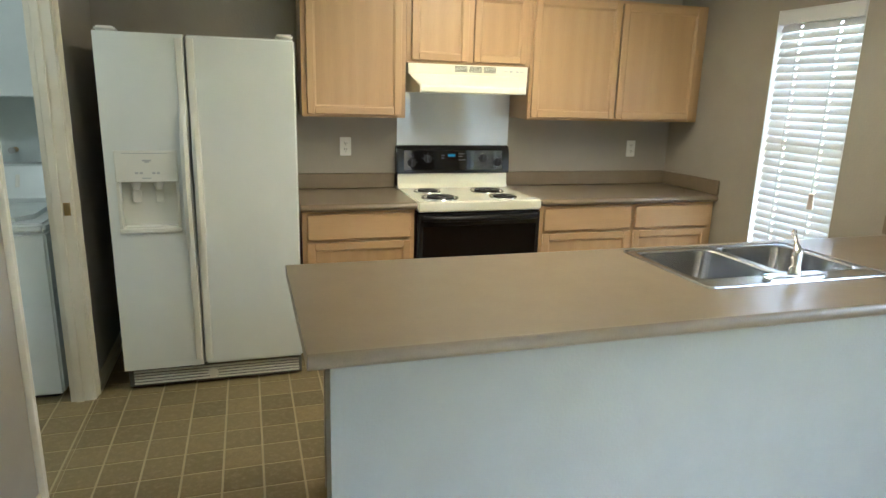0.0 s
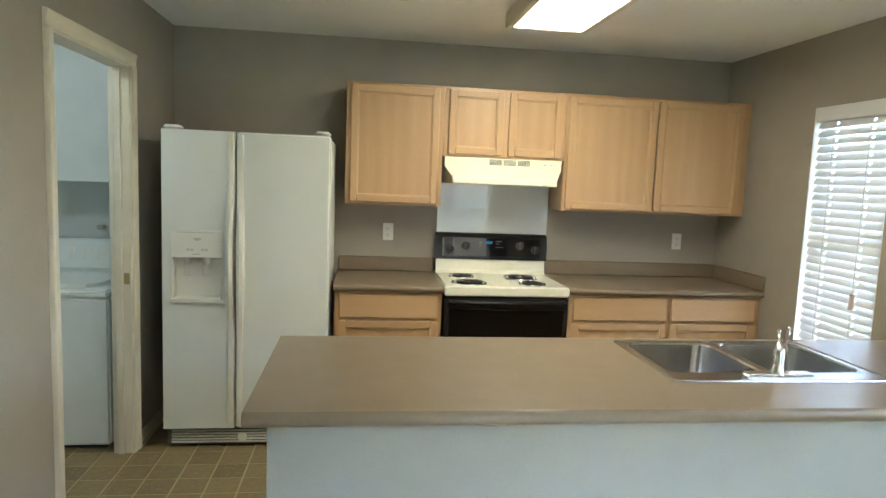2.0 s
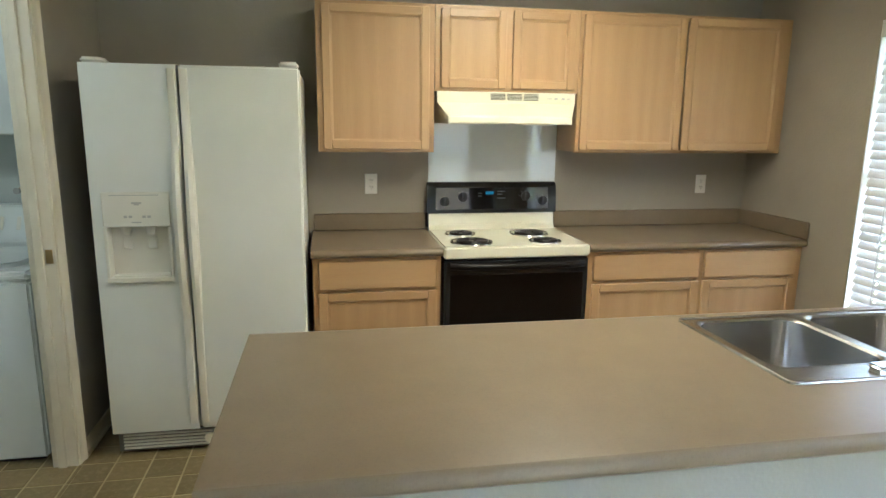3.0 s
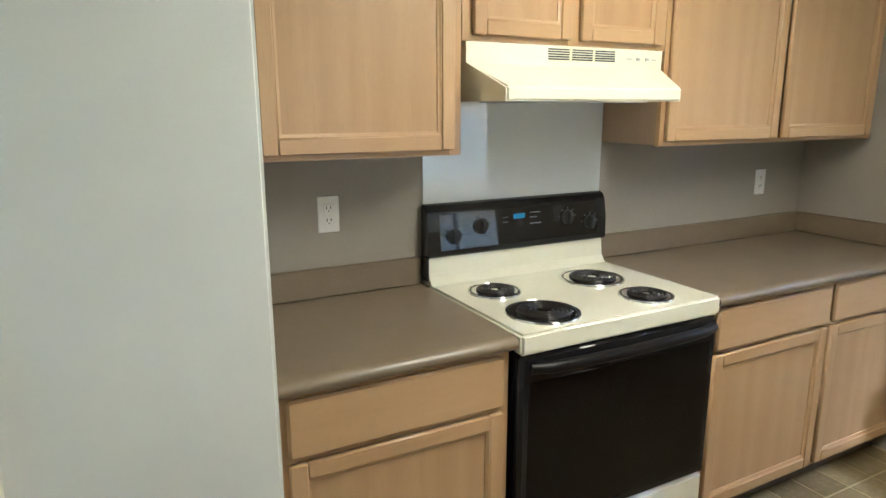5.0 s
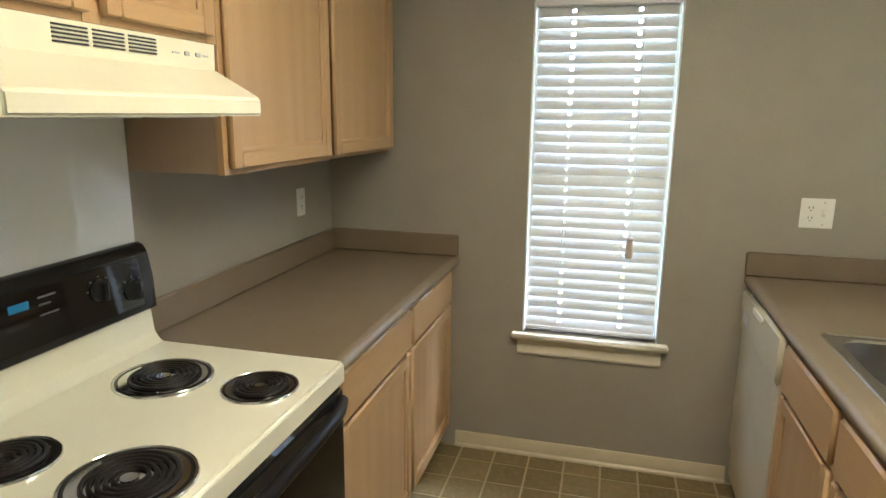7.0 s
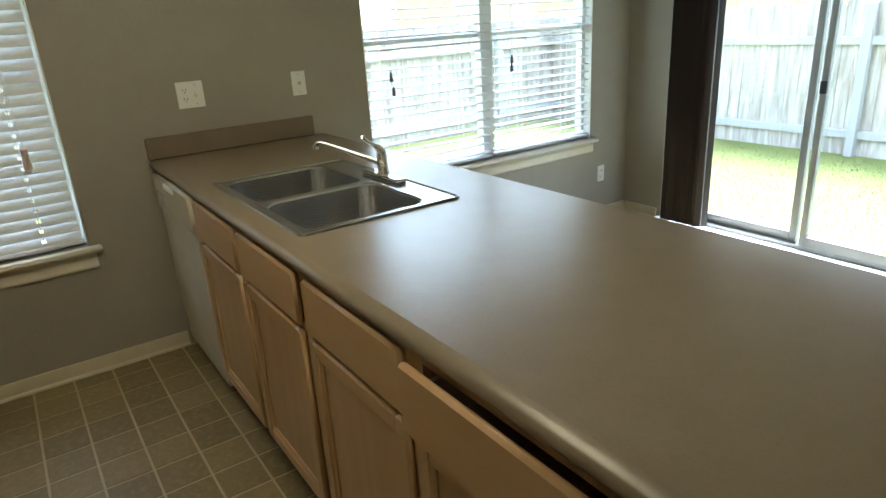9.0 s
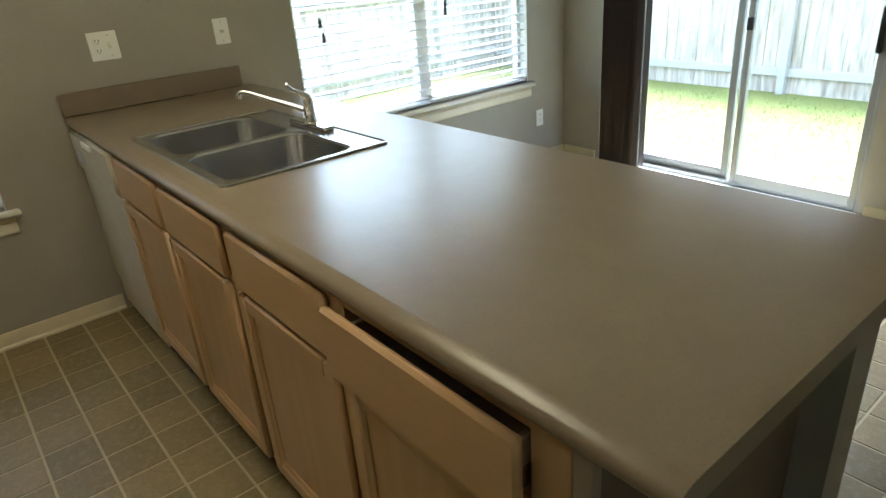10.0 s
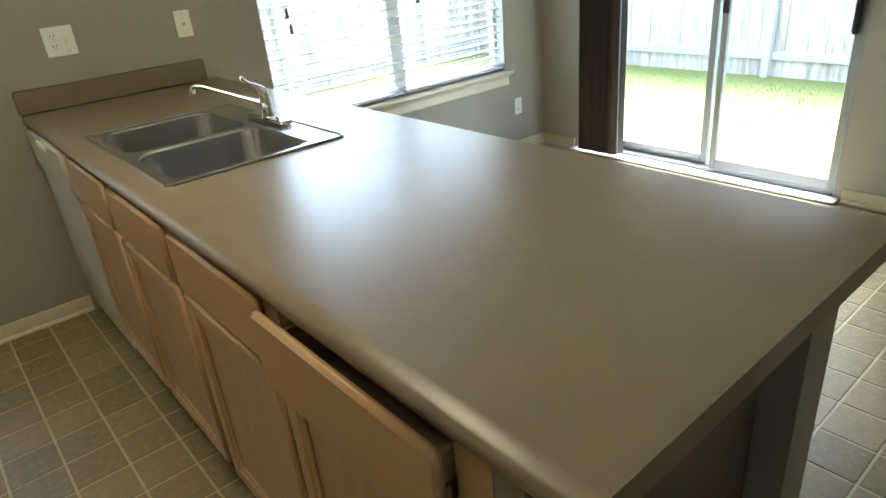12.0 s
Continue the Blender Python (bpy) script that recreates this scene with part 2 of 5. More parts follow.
M_GROUT = plain("beige_joint", (0.34, 0.28, 0.155), (0.40, 0.335, 0.19), 0.6, grain=90, relief=0.3)
M_TILE = tile_material("slate_pattern_vinyl", True)
M_TILE_FAR = tile_material("slate_pattern_vinyl_far", False)
M_SLAT = slat_material("white_blind_vinyl")
M_CORD = plain("white_cord", (0.70, 0.70, 0.68), (0.78, 0.78, 0.75), 0.7)
M_TASSEL = plain("beige_wooden_tassel", (0.50, 0.38, 0.28), (0.58, 0.46, 0.36), 0.5)
M_TASSEL_DARK = plain("dark_tassel", (0.06, 0.05, 0.05), (0.10, 0.09, 0.08), 0.5)
M_ALU = plain("pale_aluminium", (0.24, 0.25, 0.245), (0.29, 0.30, 0.295), 0.4, metal=0.3)
M_VANE = plain("dark_brown_vane", (0.013, 0.006, 0.005), (0.020, 0.009, 0.007), 0.45, grain=300, relief=0.15)
M_GLASS = glass_material("window_glass", (0.95, 0.97, 0.96))
M_VENT = plain("brown_register", (0.30, 0.25, 0.19), (0.36, 0.31, 0.24), 0.5)
M_LAMP = glow("lit_diffuser", (1.0, 0.82, 0.50), 1.07)
M_LAMP_COOL = glow("laundry_fill_glow", (1.0, 1.0, 0.82), 1.0)
M_LAMP_FRAME = plain("fixture_frame", (0.62, 0.57, 0.46), (0.68, 0.63, 0.52), 0.45)
M_FENCE = weathered("weathered_fence_board", (0.50, 0.46, 0.415), (0.22, 0.195, 0.17), (0.27, 0.21, 0.155))
M_RAIL = wood("weathered_fence_rail", 0, (0.38, 0.375, 0.365), (0.24, 0.235, 0.22), 0.85)
M_LAWN = lawn_material("lawn", (0.092, 0.140, 0.022), (0.160, 0.180, 0.036), (0.20, 0.19, 0.056))
M_BLADE = lawn_material("grass_blades", (0.092, 0.148, 0.022), (0.160, 0.188, 0.036), (0.20, 0.195, 0.060))
M_STUCCO = plain("tan_siding", (0.36, 0.25, 0.16), (0.42, 0.30, 0.20), 0.8, scale=2)
M_SHINGLE = plain("brown_shingles", (0.13, 0.10, 0.08), (0.20, 0.155, 0.125), 0.9, scale=8, grain=40, relief=0.5)
M_DISH = plain("ivory_dishwasher_enamel", (0.58, 0.54, 0.41), (0.63, 0.59, 0.455), 0.24, relief=0.02)
# side veneer darkened in its colour to stand for shade in the recess
M_END = wood("shaded_brown_veneer", 2, (0.150, 0.112, 0.082), (0.105, 0.078, 0.056), 0.55)
M_FILLER = plain("grey_brown_filler_board", (0.27, 0.22, 0.175), (0.31, 0.255, 0.205), 0.55, scale=5)
M_WASHER = plain("white_washer_enamel", (0.70, 0.73, 0.71), (0.75, 0.78, 0.76), 0.22, relief=0.02)


# ---- mesh helpers ----
def box(bm, x0, x1, y0, y1, z0, z1, r=0.0, seg=1):
    """A box, its edges rounded by r."""
    made = bmesh.ops.create_cube(bm, size=1.0, matrix=Matrix.Translation(((x0 + x1) / 2, (y0 + y1) / 2, (z0 + z1) / 2)) @ Matrix.Diagonal((abs(x1 - x0), abs(y1 - y0), abs(z1 - z0), 1)))
    if r:
        edges = {e for v in made["verts"] for e in v.link_edges}
        bmesh.ops.bevel(bm, geom=list(edges), offset=r, segments=seg, affect="EDGES", clamp_overlap=True)
    return bm


def boxes(*rows, r=0.0, seg=1):
    bm = bmesh.new()
    for row in rows:
        box(bm, *row, r=r, seg=seg)
    return bm


def cyl(bm, centre, radius, depth, axis="z", n=24, r2=None, r=0.0):
    turn = {"z": Matrix(), "x": Matrix.Rotation(radians(90), 4, "Y"), "y": Matrix.Rotation(radians(-90), 4, "X")}[axis]
    made = bmesh.ops.create_cone(bm, cap_ends=True, segments=n, radius1=radius, radius2=radius if r2 is None else r2, depth=depth, matrix=Matrix.Translation(centre) @ turn)
    if r:
        rims = {e for v in made["verts"] for e in v.link_edges if len(e.link_faces) == 2 and any(len(f.verts) > 4 for f in e.link_faces)}
        bmesh.ops.bevel(bm, geom=list(rims), offset=r, segments=2, affect="EDGES")
    return bm


def prism(bm, outline, axis, a, b):
    """An outline of 2D points pushed from a to b along an axis (0, 1, 2); the points give the two other axes in order."""
    def at(p, v):
        q = list(p)
        q.insert(axis, v)
        return bm.verts.new(q)
    lo, hi = [at(p, a) for p in outline], [at(p, b) for p in outline]
    n = len(outline)
    bm.faces.new(lo)
    bm.faces.new(list(reversed(hi)))
    for i in range(n):
        j = (i + 1) % n
        bm.faces.new((lo[j], lo[i], hi[i], hi[j]))
    bmesh.ops.recalc_face_normals(bm, faces=bm.faces[:])
    return bm


def lathe(bm, profile, centre, n=32):
    """Radius and height rows turned round an upright axis."""
    rings = []
    for radius, h in profile:
        rings.append([bm.verts.new((centre[0] + radius * math.cos(2 * math.pi * i / n), centre[1] + radius * math.sin(2 * math.pi * i / n), centre[2] + h)) for i in range(n)])
    for p, q in zip(rings, rings[1:]):
        for i in range(n):
            j = (i + 1) % n
            bm.faces.new((p[i], p[j], q[j], q[i]))
    bm.faces.new(list(reversed(rings[0])))
    bm.faces.new(rings[-1])
    bmesh.ops.recalc_face_normals(bm, faces=bm.faces[:])
    return bm


def tube(bm, points, radius, n=8, closed=False):
    """A round bar along points; radius may be one number or one per point."""
    pts = [Vector(p) for p in points]
    rings = []
    for i, p in enumerate(pts):
        a, b = pts[max(i - 1, 0)], pts[min(i + 1, len(pts) - 1)]
        if closed:
            a, b = pts[i - 1], pts[(i + 1) % len(pts)]
        d = (b - a).normalized()
        side = d.cross(Vector((0, 0, 1)))
        side = side.normalized() if side.length > 1e-4 else Vector((1, 0, 0))
        up = side.cross(d)
        rr = radius[i] if isinstance(radius, (list, tuple)) else radius
        rings.append([bm.verts.new(p + rr * (math.cos(2 * math.pi * k / n) * side + math.sin(2 * math.pi * k / n) * up)) for k in range(n)])
    pairs = list(zip(rings, rings[1:])) + ([(rings[-1], rings[0])] if closed else [])
    for p, q in pairs:
        for k in range(n):
            j = (k + 1) % n
            bm.faces.new((p[k], p[j], q[j], q[k]))
    if not closed:
        bm.faces.new(rings[0])
        bm.faces.new(rings[-1])
    bmesh.ops.recalc_face_normals(bm, faces=bm.faces[:])
    return bm


def smooth(bm, angle=40):
    for f in bm.faces:
        # broad faces stay flat; strips of a rounded edge are shaded round
        f.smooth = f.calc_area() < 0.03 * max(e.calc_length() for e in f.edges)
    for e in bm.edges:
        if len(e.link_faces) == 2 and e.calc_face_angle(0) > radians(angle):
            e.smooth = False
    return bm


def mesh_of(name, bm, mat, flat=False):
    me = bpy.data.meshes.new(name)
    if not flat:
        smooth(bm)
    bm.to_mesh(me)
    bm.free()
    me.materials.append(mat)
    return me


def thing(name, base, label, category, group="", kind=""):
    ob = new(name)
    ob.empty_display_size = 0.05
    ob.location = base
    return tagged(ob, label, category, group, kind)


def part(name, bm, mat, parent, label=""):
    """One mesh under a thing or a part; the bmesh is given in the world's metres."""
    root = parent
    while root.parent:
        root = root.parent
    bmesh.ops.translate(bm, verts=bm.verts[:], vec=-root.location)
    ob = new(name, mesh_of(name, bm, mat))
    ob.parent = parent
    return tagged(ob, label)


def single(name, bm, mat, label, category, kind="", group=""):
    ob = new(name, mesh_of(name, bm, mat))
    return tagged(ob, label, category, group, kind)


def wall_with_holes(axis, a, b, u0, u1, z0, z1, holes):
    """A wall from a to b through its thickness, along u, with openings (u0, u1, z0, z1)."""
    bm = bmesh.new()
    us = sorted({u0, u1, *[h[0] for h in holes], *[h[1] for h in holes]})
    for p, q in zip(us, us[1:]):
        cuts = sorted((h[2], h[3]) for h in holes if h[0] <= p + 1e-6 and h[1] >= q - 1e-6)
        z = z0
        for lo, hi in cuts + [(z1, z1)]:
            if lo - z > 1e-4:
                box(bm, *((a, b, p, q) if axis == 0 else (p, q, a, b)), z, lo)
            z = hi
    bmesh.ops.remove_doubles(bm, verts=bm.verts[:], dist=1e-5)
    return bm


# ---- large structure ----
# openings: (from, to, sill, head)
WIN_S = (-1.525, -0.955, 0.592, 2.03)
WIN_B = (-4.64, -2.95, 0.592, 2.03)
SLIDER = (0.04, 1.72, 0.0, 2.04)
DOOR_L = (-1.685, -0.845, 0.0, 2.065)
XLL, YLL = -2.95, -2.6        # laundry room's far walls

single("wall_north", boxes((XLL - WT, XW + WT, YB, YB + WT, -0.02, ZC)), M_WALL, "taupe painted wall behind the range and cabinets", "wall", "structure")
single("wall_east", wall_with_holes(0, XW, XW + WT, YS - WT, YB, -0.02, ZC, [WIN_S, WIN_B]), M_WALL, "taupe painted wall with two blind-covered windows", "wall", "structure")
single("wall_south", wall_with_holes(1, YS - WT, YS, XL - WW, XW, -0.02, ZC, [(SLIDER[0], SLIDER[1], -0.02, SLIDER[3])]), M_WALL, "taupe painted wall round the sliding patio door", "wall", "structure")
single("wall_west", wall_with_holes(0, XL - WW, XL, YS, YB, -0.02, ZC, [(DOOR_L[0], DOOR_L[1], -0.02, DOOR_L[3])]), M_WALL, "taupe painted wall with the laundry doorway", "wall", "structure")
lw = boxes((XLL - WT, XLL, YLL, YB, -0.02, ZC), (XLL - WT, XL - WW, YLL - WT, YLL, -0.02, ZC))
box(lw, XLL, XL - WW, YB - 0.012, YB - 0.002, 0.0, ZC)
box(lw, XL - WW - 0.012, XL - WW - 0.002, DOOR_L[1] + 0.07, YB - 0.014, 0.0, ZC)
single("wall_laundry", lw, M_LAUNDRY, "pale painted walls of the laundry room", "wall", "structure")
# added, unseen roof slab: eaves over the east and west walls cut
# sky light through the windows; none over the patio door
single("roof", boxes((XLL - 0.65, XW + WT + 0.75, YS - WT, YB + WT, ZC + 0.11, ZC + 0.28)), M_SHINGLE, "added unseen roof with eaves that shade the side windows", "roof", "structure")
cl = boxes((XLL - WT, XW + WT, YS - WT, YB + WT, ZC, ZC + 0.1))
single("ceiling", cl, M_CEIL, "off-white textured ceiling", "ceiling", "structure")


def baseboard(axis, face, out, a, b):
    """axis 0: on a wall of constant x, run along y; 1: on a wall of constant y, run along x."""
    bm = bmesh.new()
    h = 0.074
    prof = [(0.0, 0.0), (0.022, 0.0), (0.022, 0.012), (0.014, 0.02), (0.013, h - 0.026), (0.010, h - 0.02), (0.010, h - 0.008), (0.005, h), (0.0, h)]
    prism(bm, [(face + out * p, z) for p, z in prof], 1 - axis, a, b)
    single("baseboard", bm, M_BASEBOARD, "cream painted baseboard with a rounded shoe", "baseboard", "structure")


baseboard(0, XW, -1, -1.84, -0.66)
baseboard(0, XW, -1, YS, -2.60)
baseboard(1, YS, 1, SLIDER[1] + 0.03, XW - 0.024)
baseboard(1, YS, 1, XL + 0.024, SLIDER[0] - 0.03)
baseboard(0, XL, 1, DOOR_L[1] + 0.065, YB - 0.002)
baseboard(0, XL, 1, YS + 0.024, DOOR_L[0] - 0.065)

# doorway to the laundry: jamb lining, stops and stepped casing
door = thing("door_frame", (XL, DOOR_L[0], 0), "cream painted door frame of the open laundry doorway", "door frame", kind="structure")
y0, y1, zt = DOOR_L[0], DOOR_L[1], DOOR_L[3]
jx0, jx1 = XL - WW - 0.008, XL + 0.004
part("jamb", boxes((jx0, jx1, y1 - 0.018, y1, 0, zt), r=0.002), M_TRIM, door)
part("jamb", boxes((jx0, jx1, y0, y0 + 0.018, 0, zt), r=0.002), M_TRIM, door)
part("head_jamb", boxes((jx0, jx1, y0 + 0.018, y1 - 0.018, zt - 0.018, zt), r=0.002), M_TRIM, door)
for a, b in ((y1 - 0.03, y1 - 0.018), (y0 + 0.018, y0 + 0.03)):
    part("door_stop", boxes((XL - 0.075, XL - 0.04, a, b, 0, zt - 0.018), r=0.003), M_TRIM, door)
part("strike_plate", boxes((XL - 0.034, XL - 0.006, y1 - 0.0205, y1 - 0.017, 0.93, 0.99), r=0.001), M_BRASS, door, "small worn brass strike plate")


def casing_profile(inner, out, base):
    """Stepped casing seen in section: (along the wall, out of the wall)."""
    return [(inner, base), (inner, base + 0.010), (inner + out * 0.012, base + 0.013), (inner + out * 0.018, base + 0.011), (inner + out * 0.042, base + 0.015), (inner + out * 0.050, base + 0.019), (inner + out * 0.062, base + 0.019), (inner + out * 0.066, base + 0.014), (inner + out * 0.066, base)]


for inner, out in ((y1 - 0.008, 1), (y0 + 0.008, -1)):
    bm = bmesh.new()
    prism(bm, [(x, y) for y, x in casing_profile(inner, out, XL + 0.0005)], 2, 0.0, zt - 0.0085)
    part("casing", bm, M_TRIM, door)
bm = bmesh.new()
prism(bm, [(x, z) for z, x in casing_profile(zt - 0.008, 1, XL + 0.002)], 1, y0 + 0.008 - 0.067, y1 - 0.008 + 0.067)
part("head_casing", bm, M_TRIM, door)


# ---- windows on the east wall, with their blinds ----
def window(name, label, ya, yb, z0, z1, lights):
    """A vinyl window set deep in the wall; lights: number of sashes side by side."""
    w = thing(name, (XW + 0.07, (ya + yb) / 2, z0), label, "window", kind="structure")
    fr = 0.035
    x0, x1 = XW + 0.06, XW + 0.11
    part("window_frame", boxes((x0, x1, ya, ya + fr, z0, z1), (x0, x1, yb - fr, yb, z0, z1), (x0, x1, ya + fr, yb - fr, z1 - fr, z1), (x0, x1, ya + fr, yb - fr, z0, z0 + fr), r=0.003), M_WHITE_TRIM, w)
    step = (yb - ya) / lights
    for i in range(lights):
        a, b = ya + i * step + fr, ya + (i + 1) * step - fr
        if i:
            part("mullion", boxes((x0 - 0.01, x1, ya + i * step - 0.045, ya + i * step + 0.045, z0 + fr, z1 - fr), r=0.003), M_WHITE_TRIM, w)
            a += 0.012
        if i < lights - 1:
            b -= 0.012
        zm = (z0 + z1) / 2 + 0.02
        part("meeting_rail", boxes((x0 + 0.01, x1 - 0.006, a, b, zm - 0.02, zm + 0.02), r=0.003), M_WHITE_TRIM, w)
        for p, q in ((z0 + fr, zm - 0.02), (zm + 0.02, z1 - fr)):
            pane = part("pane", boxes((x0 + 0.024, x0 + 0.028, a, b, p, q)), M_GLASS, w)
            pane.visible_shadow = False
    part("window_return", boxes((XW + 0.002, x0, ya, ya + 0.006, z0, z1), (XW + 0.002, x0, yb - 0.006, yb, z0, z1), (XW + 0.002, x0, ya + 0.006, yb - 0.006, z1 - 0.006, z1)), M_WHITE_TRIM, w)
    bm = boxes((XW - 0.045, x0, ya - 0.045, yb + 0.045, z0 - 0.028, z0 - 0.001), r=0.006, seg=2)
    part("window_sill", bm, M_TRIM, w, "cream painted window sill")
    ap = bmesh.new()
    prism(ap, [(XW - 0.001, z0 - 0.10), (XW - 0.012, z0 - 0.10), (XW - 0.016, z0 - 0.09), (XW - 0.014, z0 - 0.05), (XW - 0.022, z0 - 0.034), (XW - 0.022, z0 - 0.0285), (XW - 0.001, z0 - 0.0285)], 1, ya - 0.018, yb + 0.018)
    part("apron", ap, M_TRIM, w)
    return w


window("window_1", "narrow white kitchen window behind a white slatted blind", *WIN_S, 1)
window("window_2", "wide white double dining window behind white slatted blinds", *WIN_B, 2)


def blind(label, ya, yb, z0, z1, tassels, dark, tilt, count):
    """A two-inch slatted blind: head rail with valance, slats, ladders, cords and bottom rail."""
    x = XW + 0.028
    b = thing("window_blind", (x, (ya + yb) / 2, z0 + 0.01), label, "blind", "slatted window blinds")
    part("head_rail", boxes((XW - 0.006, XW + 0.05, ya, yb, z1 - 0.078, z1 - 0.004), r=0.004), M_SLAT, b)
    part("bottom_rail", boxes((x - 0.025, x + 0.025, ya + 0.004, yb - 0.004, z0 + 0.012, z0 + 0.030), r=0.005, seg=2), M_SLAT, b)
    n = count
    pitch = (z1 - 0.095 - (z0 + 0.05)) / n
    bm = bmesh.new()
    half, th, w = 0.025, 0.0028, (yb - ya) / 2 - 0.010

    def strip(p0, p1, ya_, yb_):
        """One strip of the crowned slat between two places across its width."""
        cross = [p0 + (p1 - p0) * k / 2 for k in range(3)]
        arc = [(p, 0.003 * (1 - (p / half) ** 2)) for p in cross]
        prism(bm, arc + [(p, q - th) for p, q in reversed(arc)], 1, ya_, yb_)

    # routed cord holes break the slat's middle
    holes = [(f - 0.5) * (yb - ya) for f in (0.27, 0.73)]
    strip(-half, -0.008, -w, w)
    strip(0.008, half, -w, w)
    for a, c in ((-w, holes[0] - 0.008), (holes[0] + 0.008, holes[1] - 0.008), (holes[1] + 0.008, w)):
        strip(-0.008, 0.008, a, c)
    bmesh.ops.remove_doubles(bm, verts=bm.verts[:], dist=1e-5)
    me = mesh_of("slat", bm, M_SLAT)
    for i in range(n + 1):
        s = new("slat", me)
        s.parent = b
        s.matrix_basis = pose(0.0, random.uniform(-0.001, 0.001), z0 + 0.05 + i * pitch - b.location.z, 0, -tilt + random.uniform(-0.6, 0.6), 0)
    for f in (0.27, 0.73):
        y = ya + (yb - ya) * f
        lad = bmesh.new()
        for dx in (-0.024, 0.024):
            tube(lad, [(x + dx, y, z0 + 0.03), (x + dx, y, z1 - 0.06)], 0.0012, 5)
        part("ladder_tape", lad, M_SLAT, b)
    for y, z in tassels:
        part("pull_cord", tube(bmesh.new(), [(x - 0.038, y, z + 0.05), (x - 0.037, y, z1 - 0.06)], 0.0012, 5), M_CORD, b)
        t = lathe(bmesh.new(), [(0.002, 0.05), (0.006, 0.048), (0.008, 0.03), (0.011, 0.004), (0.010, 0.0)] if dark else [(0.004, 0.088), (0.012, 0.085), (0.015, 0.08), (0.012, 0.074), (0.013, 0.05), (0.016, 0.008), (0.015, 0.0)], (x - 0.038, y, z), 14)
        part("tassel", t, M_TASSEL_DARK if dark else M_TASSEL, b, "dark cord tassel" if dark else "beige wooden cord tassel")
    return b


blind("white two-inch slatted blind, lowered and open, in the kitchen window", WIN_S[0] + 0.008, WIN_S[1] - 0.008, WIN_S[2], WIN_S[3], [(-1.385, 0.955)], False, 64, 29)
ym = (WIN_B[0] + WIN_B[1]) / 2
blind("white slatted blind, lowered and open, beside the sink", ym + 0.006, WIN_B[1] - 0.008, WIN_B[2], WIN_B[3], [(-3.094, 1.125), (-3.105, 1.05)], True, 6, 26)
blind("white slatted blind, lowered and open, in the dining corner", WIN_B[0] + 0.008, ym - 0.006, WIN_B[2], WIN_B[3], [(-3.939, 1.15), (-3.935, 1.10)], True, 6, 26)

# ---- sliding patio door ----
sl = thing("door_1", ((SLIDER[0] + SLIDER[1]) / 2, YS - 0.06, 0), "white aluminium sliding glass patio door, closed", "sliding door", kind="structure")
sa, sb, st = SLIDER[0], SLIDER[1], SLIDER[3]
fy0, fy1 = YS - 0.105, YS - 0.015
part("frame", boxes((sa, sa + 0.022, fy0, fy1, 0.0, st), (sb - 0.03, sb, fy0, fy1, 0.0, st), (sa + 0.022, sb - 0.03, fy0, fy1, st - 0.04, st), r=0.003), M_ALU, sl)
tr = boxes((sa + 0.03, sb - 0.03, fy0, fy1, 0.0, 0.022), r=0.002)
for k in range(4):
    yy = fy0 + 0.01 + k * 0.023
    box(tr, sa + 0.03, sb - 0.03, yy, yy + 0.005, 0.0225, 0.042)
part("track", tr, M_ALU, sl, "grooved aluminium floor track")
part("threshold", boxes((sa - 0.02, sb + 0.02, YS - 0.014, YS + 0.075, 0.004, 0.020), r=0.004, seg=2), M_WHITE_TRIM, sl, "white painted threshold board")


def sash(x0, x1, y, g0, g1, over):
    """A sash with stiles g0 and g1 wide; over: how far the glass runs on past the first stile."""
    lo, hi, a, b = 0.03, st - 0.042, y - 0.016, y + 0.016
    s = part("sash_frame", boxes((x0, x0 + g0, a, b, lo, hi), (x1 - g1, x1, a, b, lo, hi), (x0 + g0, x1 - g1, a, b, lo, 0.100), (x0 + g0, x1 - g1, a, b, st - 0.1, hi), r=0.003), M_ALU, sl)
    p = part("pane", boxes((x0 + g0, x1 - g1, y - 0.003, y + 0.003, 0.100, st - 0.1)), M_GLASS, s)
    p.visible_shadow = False
    if over:
        q = part("pane", boxes((x0 - over, x0, y - 0.003, y + 0.003, 0.100, st - 0.1)), M_GLASS, s)
        q.visible_shadow = False
    return s


fixed = sash(0.803, sb - 0.03, YS - 0.082, 0.042, 0.05, 0.085)
slide = sash(sa + 0.023, 0.762, YS - 0.040, 0.036, 0.036, 0.0)
part("latch", boxes((0.722, 0.758, YS - 0.026, YS - 0.006, 0.925, 0.995), r=0.004), M_KNOB, slide, "small black latch")
hb = boxes((sa + 0.04, sa + 0.065, YS - 0.022, YS + 0.012, 0.84, 1.06), r=0.006, seg=2)
part("pull_handle", hb, M_KNOB, slide, "black pull handle")

# dark vertical blind, drawn to one side
vb = thing("vertical_blind", (1.485, YS + 0.06, 0.02), "dark brown vertical blind drawn aside at the patio door", "blind")
part("head_rail", boxes((0.0, 1.76, YS + 0.03, YS + 0.085, 2.075, 2.115), r=0.004), M_ALU, vb)
bm = bmesh.new()
arc = [(-0.044, 0.0), (-0.022, 0.004), (0.0, 0.0055), (0.022, 0.004), (0.044, 0.0)]
prism(bm, [(p, q) for p, q in arc] + [(p, q - 0.0012) for p, q in reversed(arc)], 2, 0.0, 2.03)
vane = mesh_of("vane", bm, M_VANE)
for i in range(15):
    v = new("vane", vane)
    v.parent = vb
    v.matrix_basis = pose(-0.125 + i * 0.0185, random.uniform(-0.006, 0.006), 0.02, 0, 0, 62 + random.uniform(-9, 9))
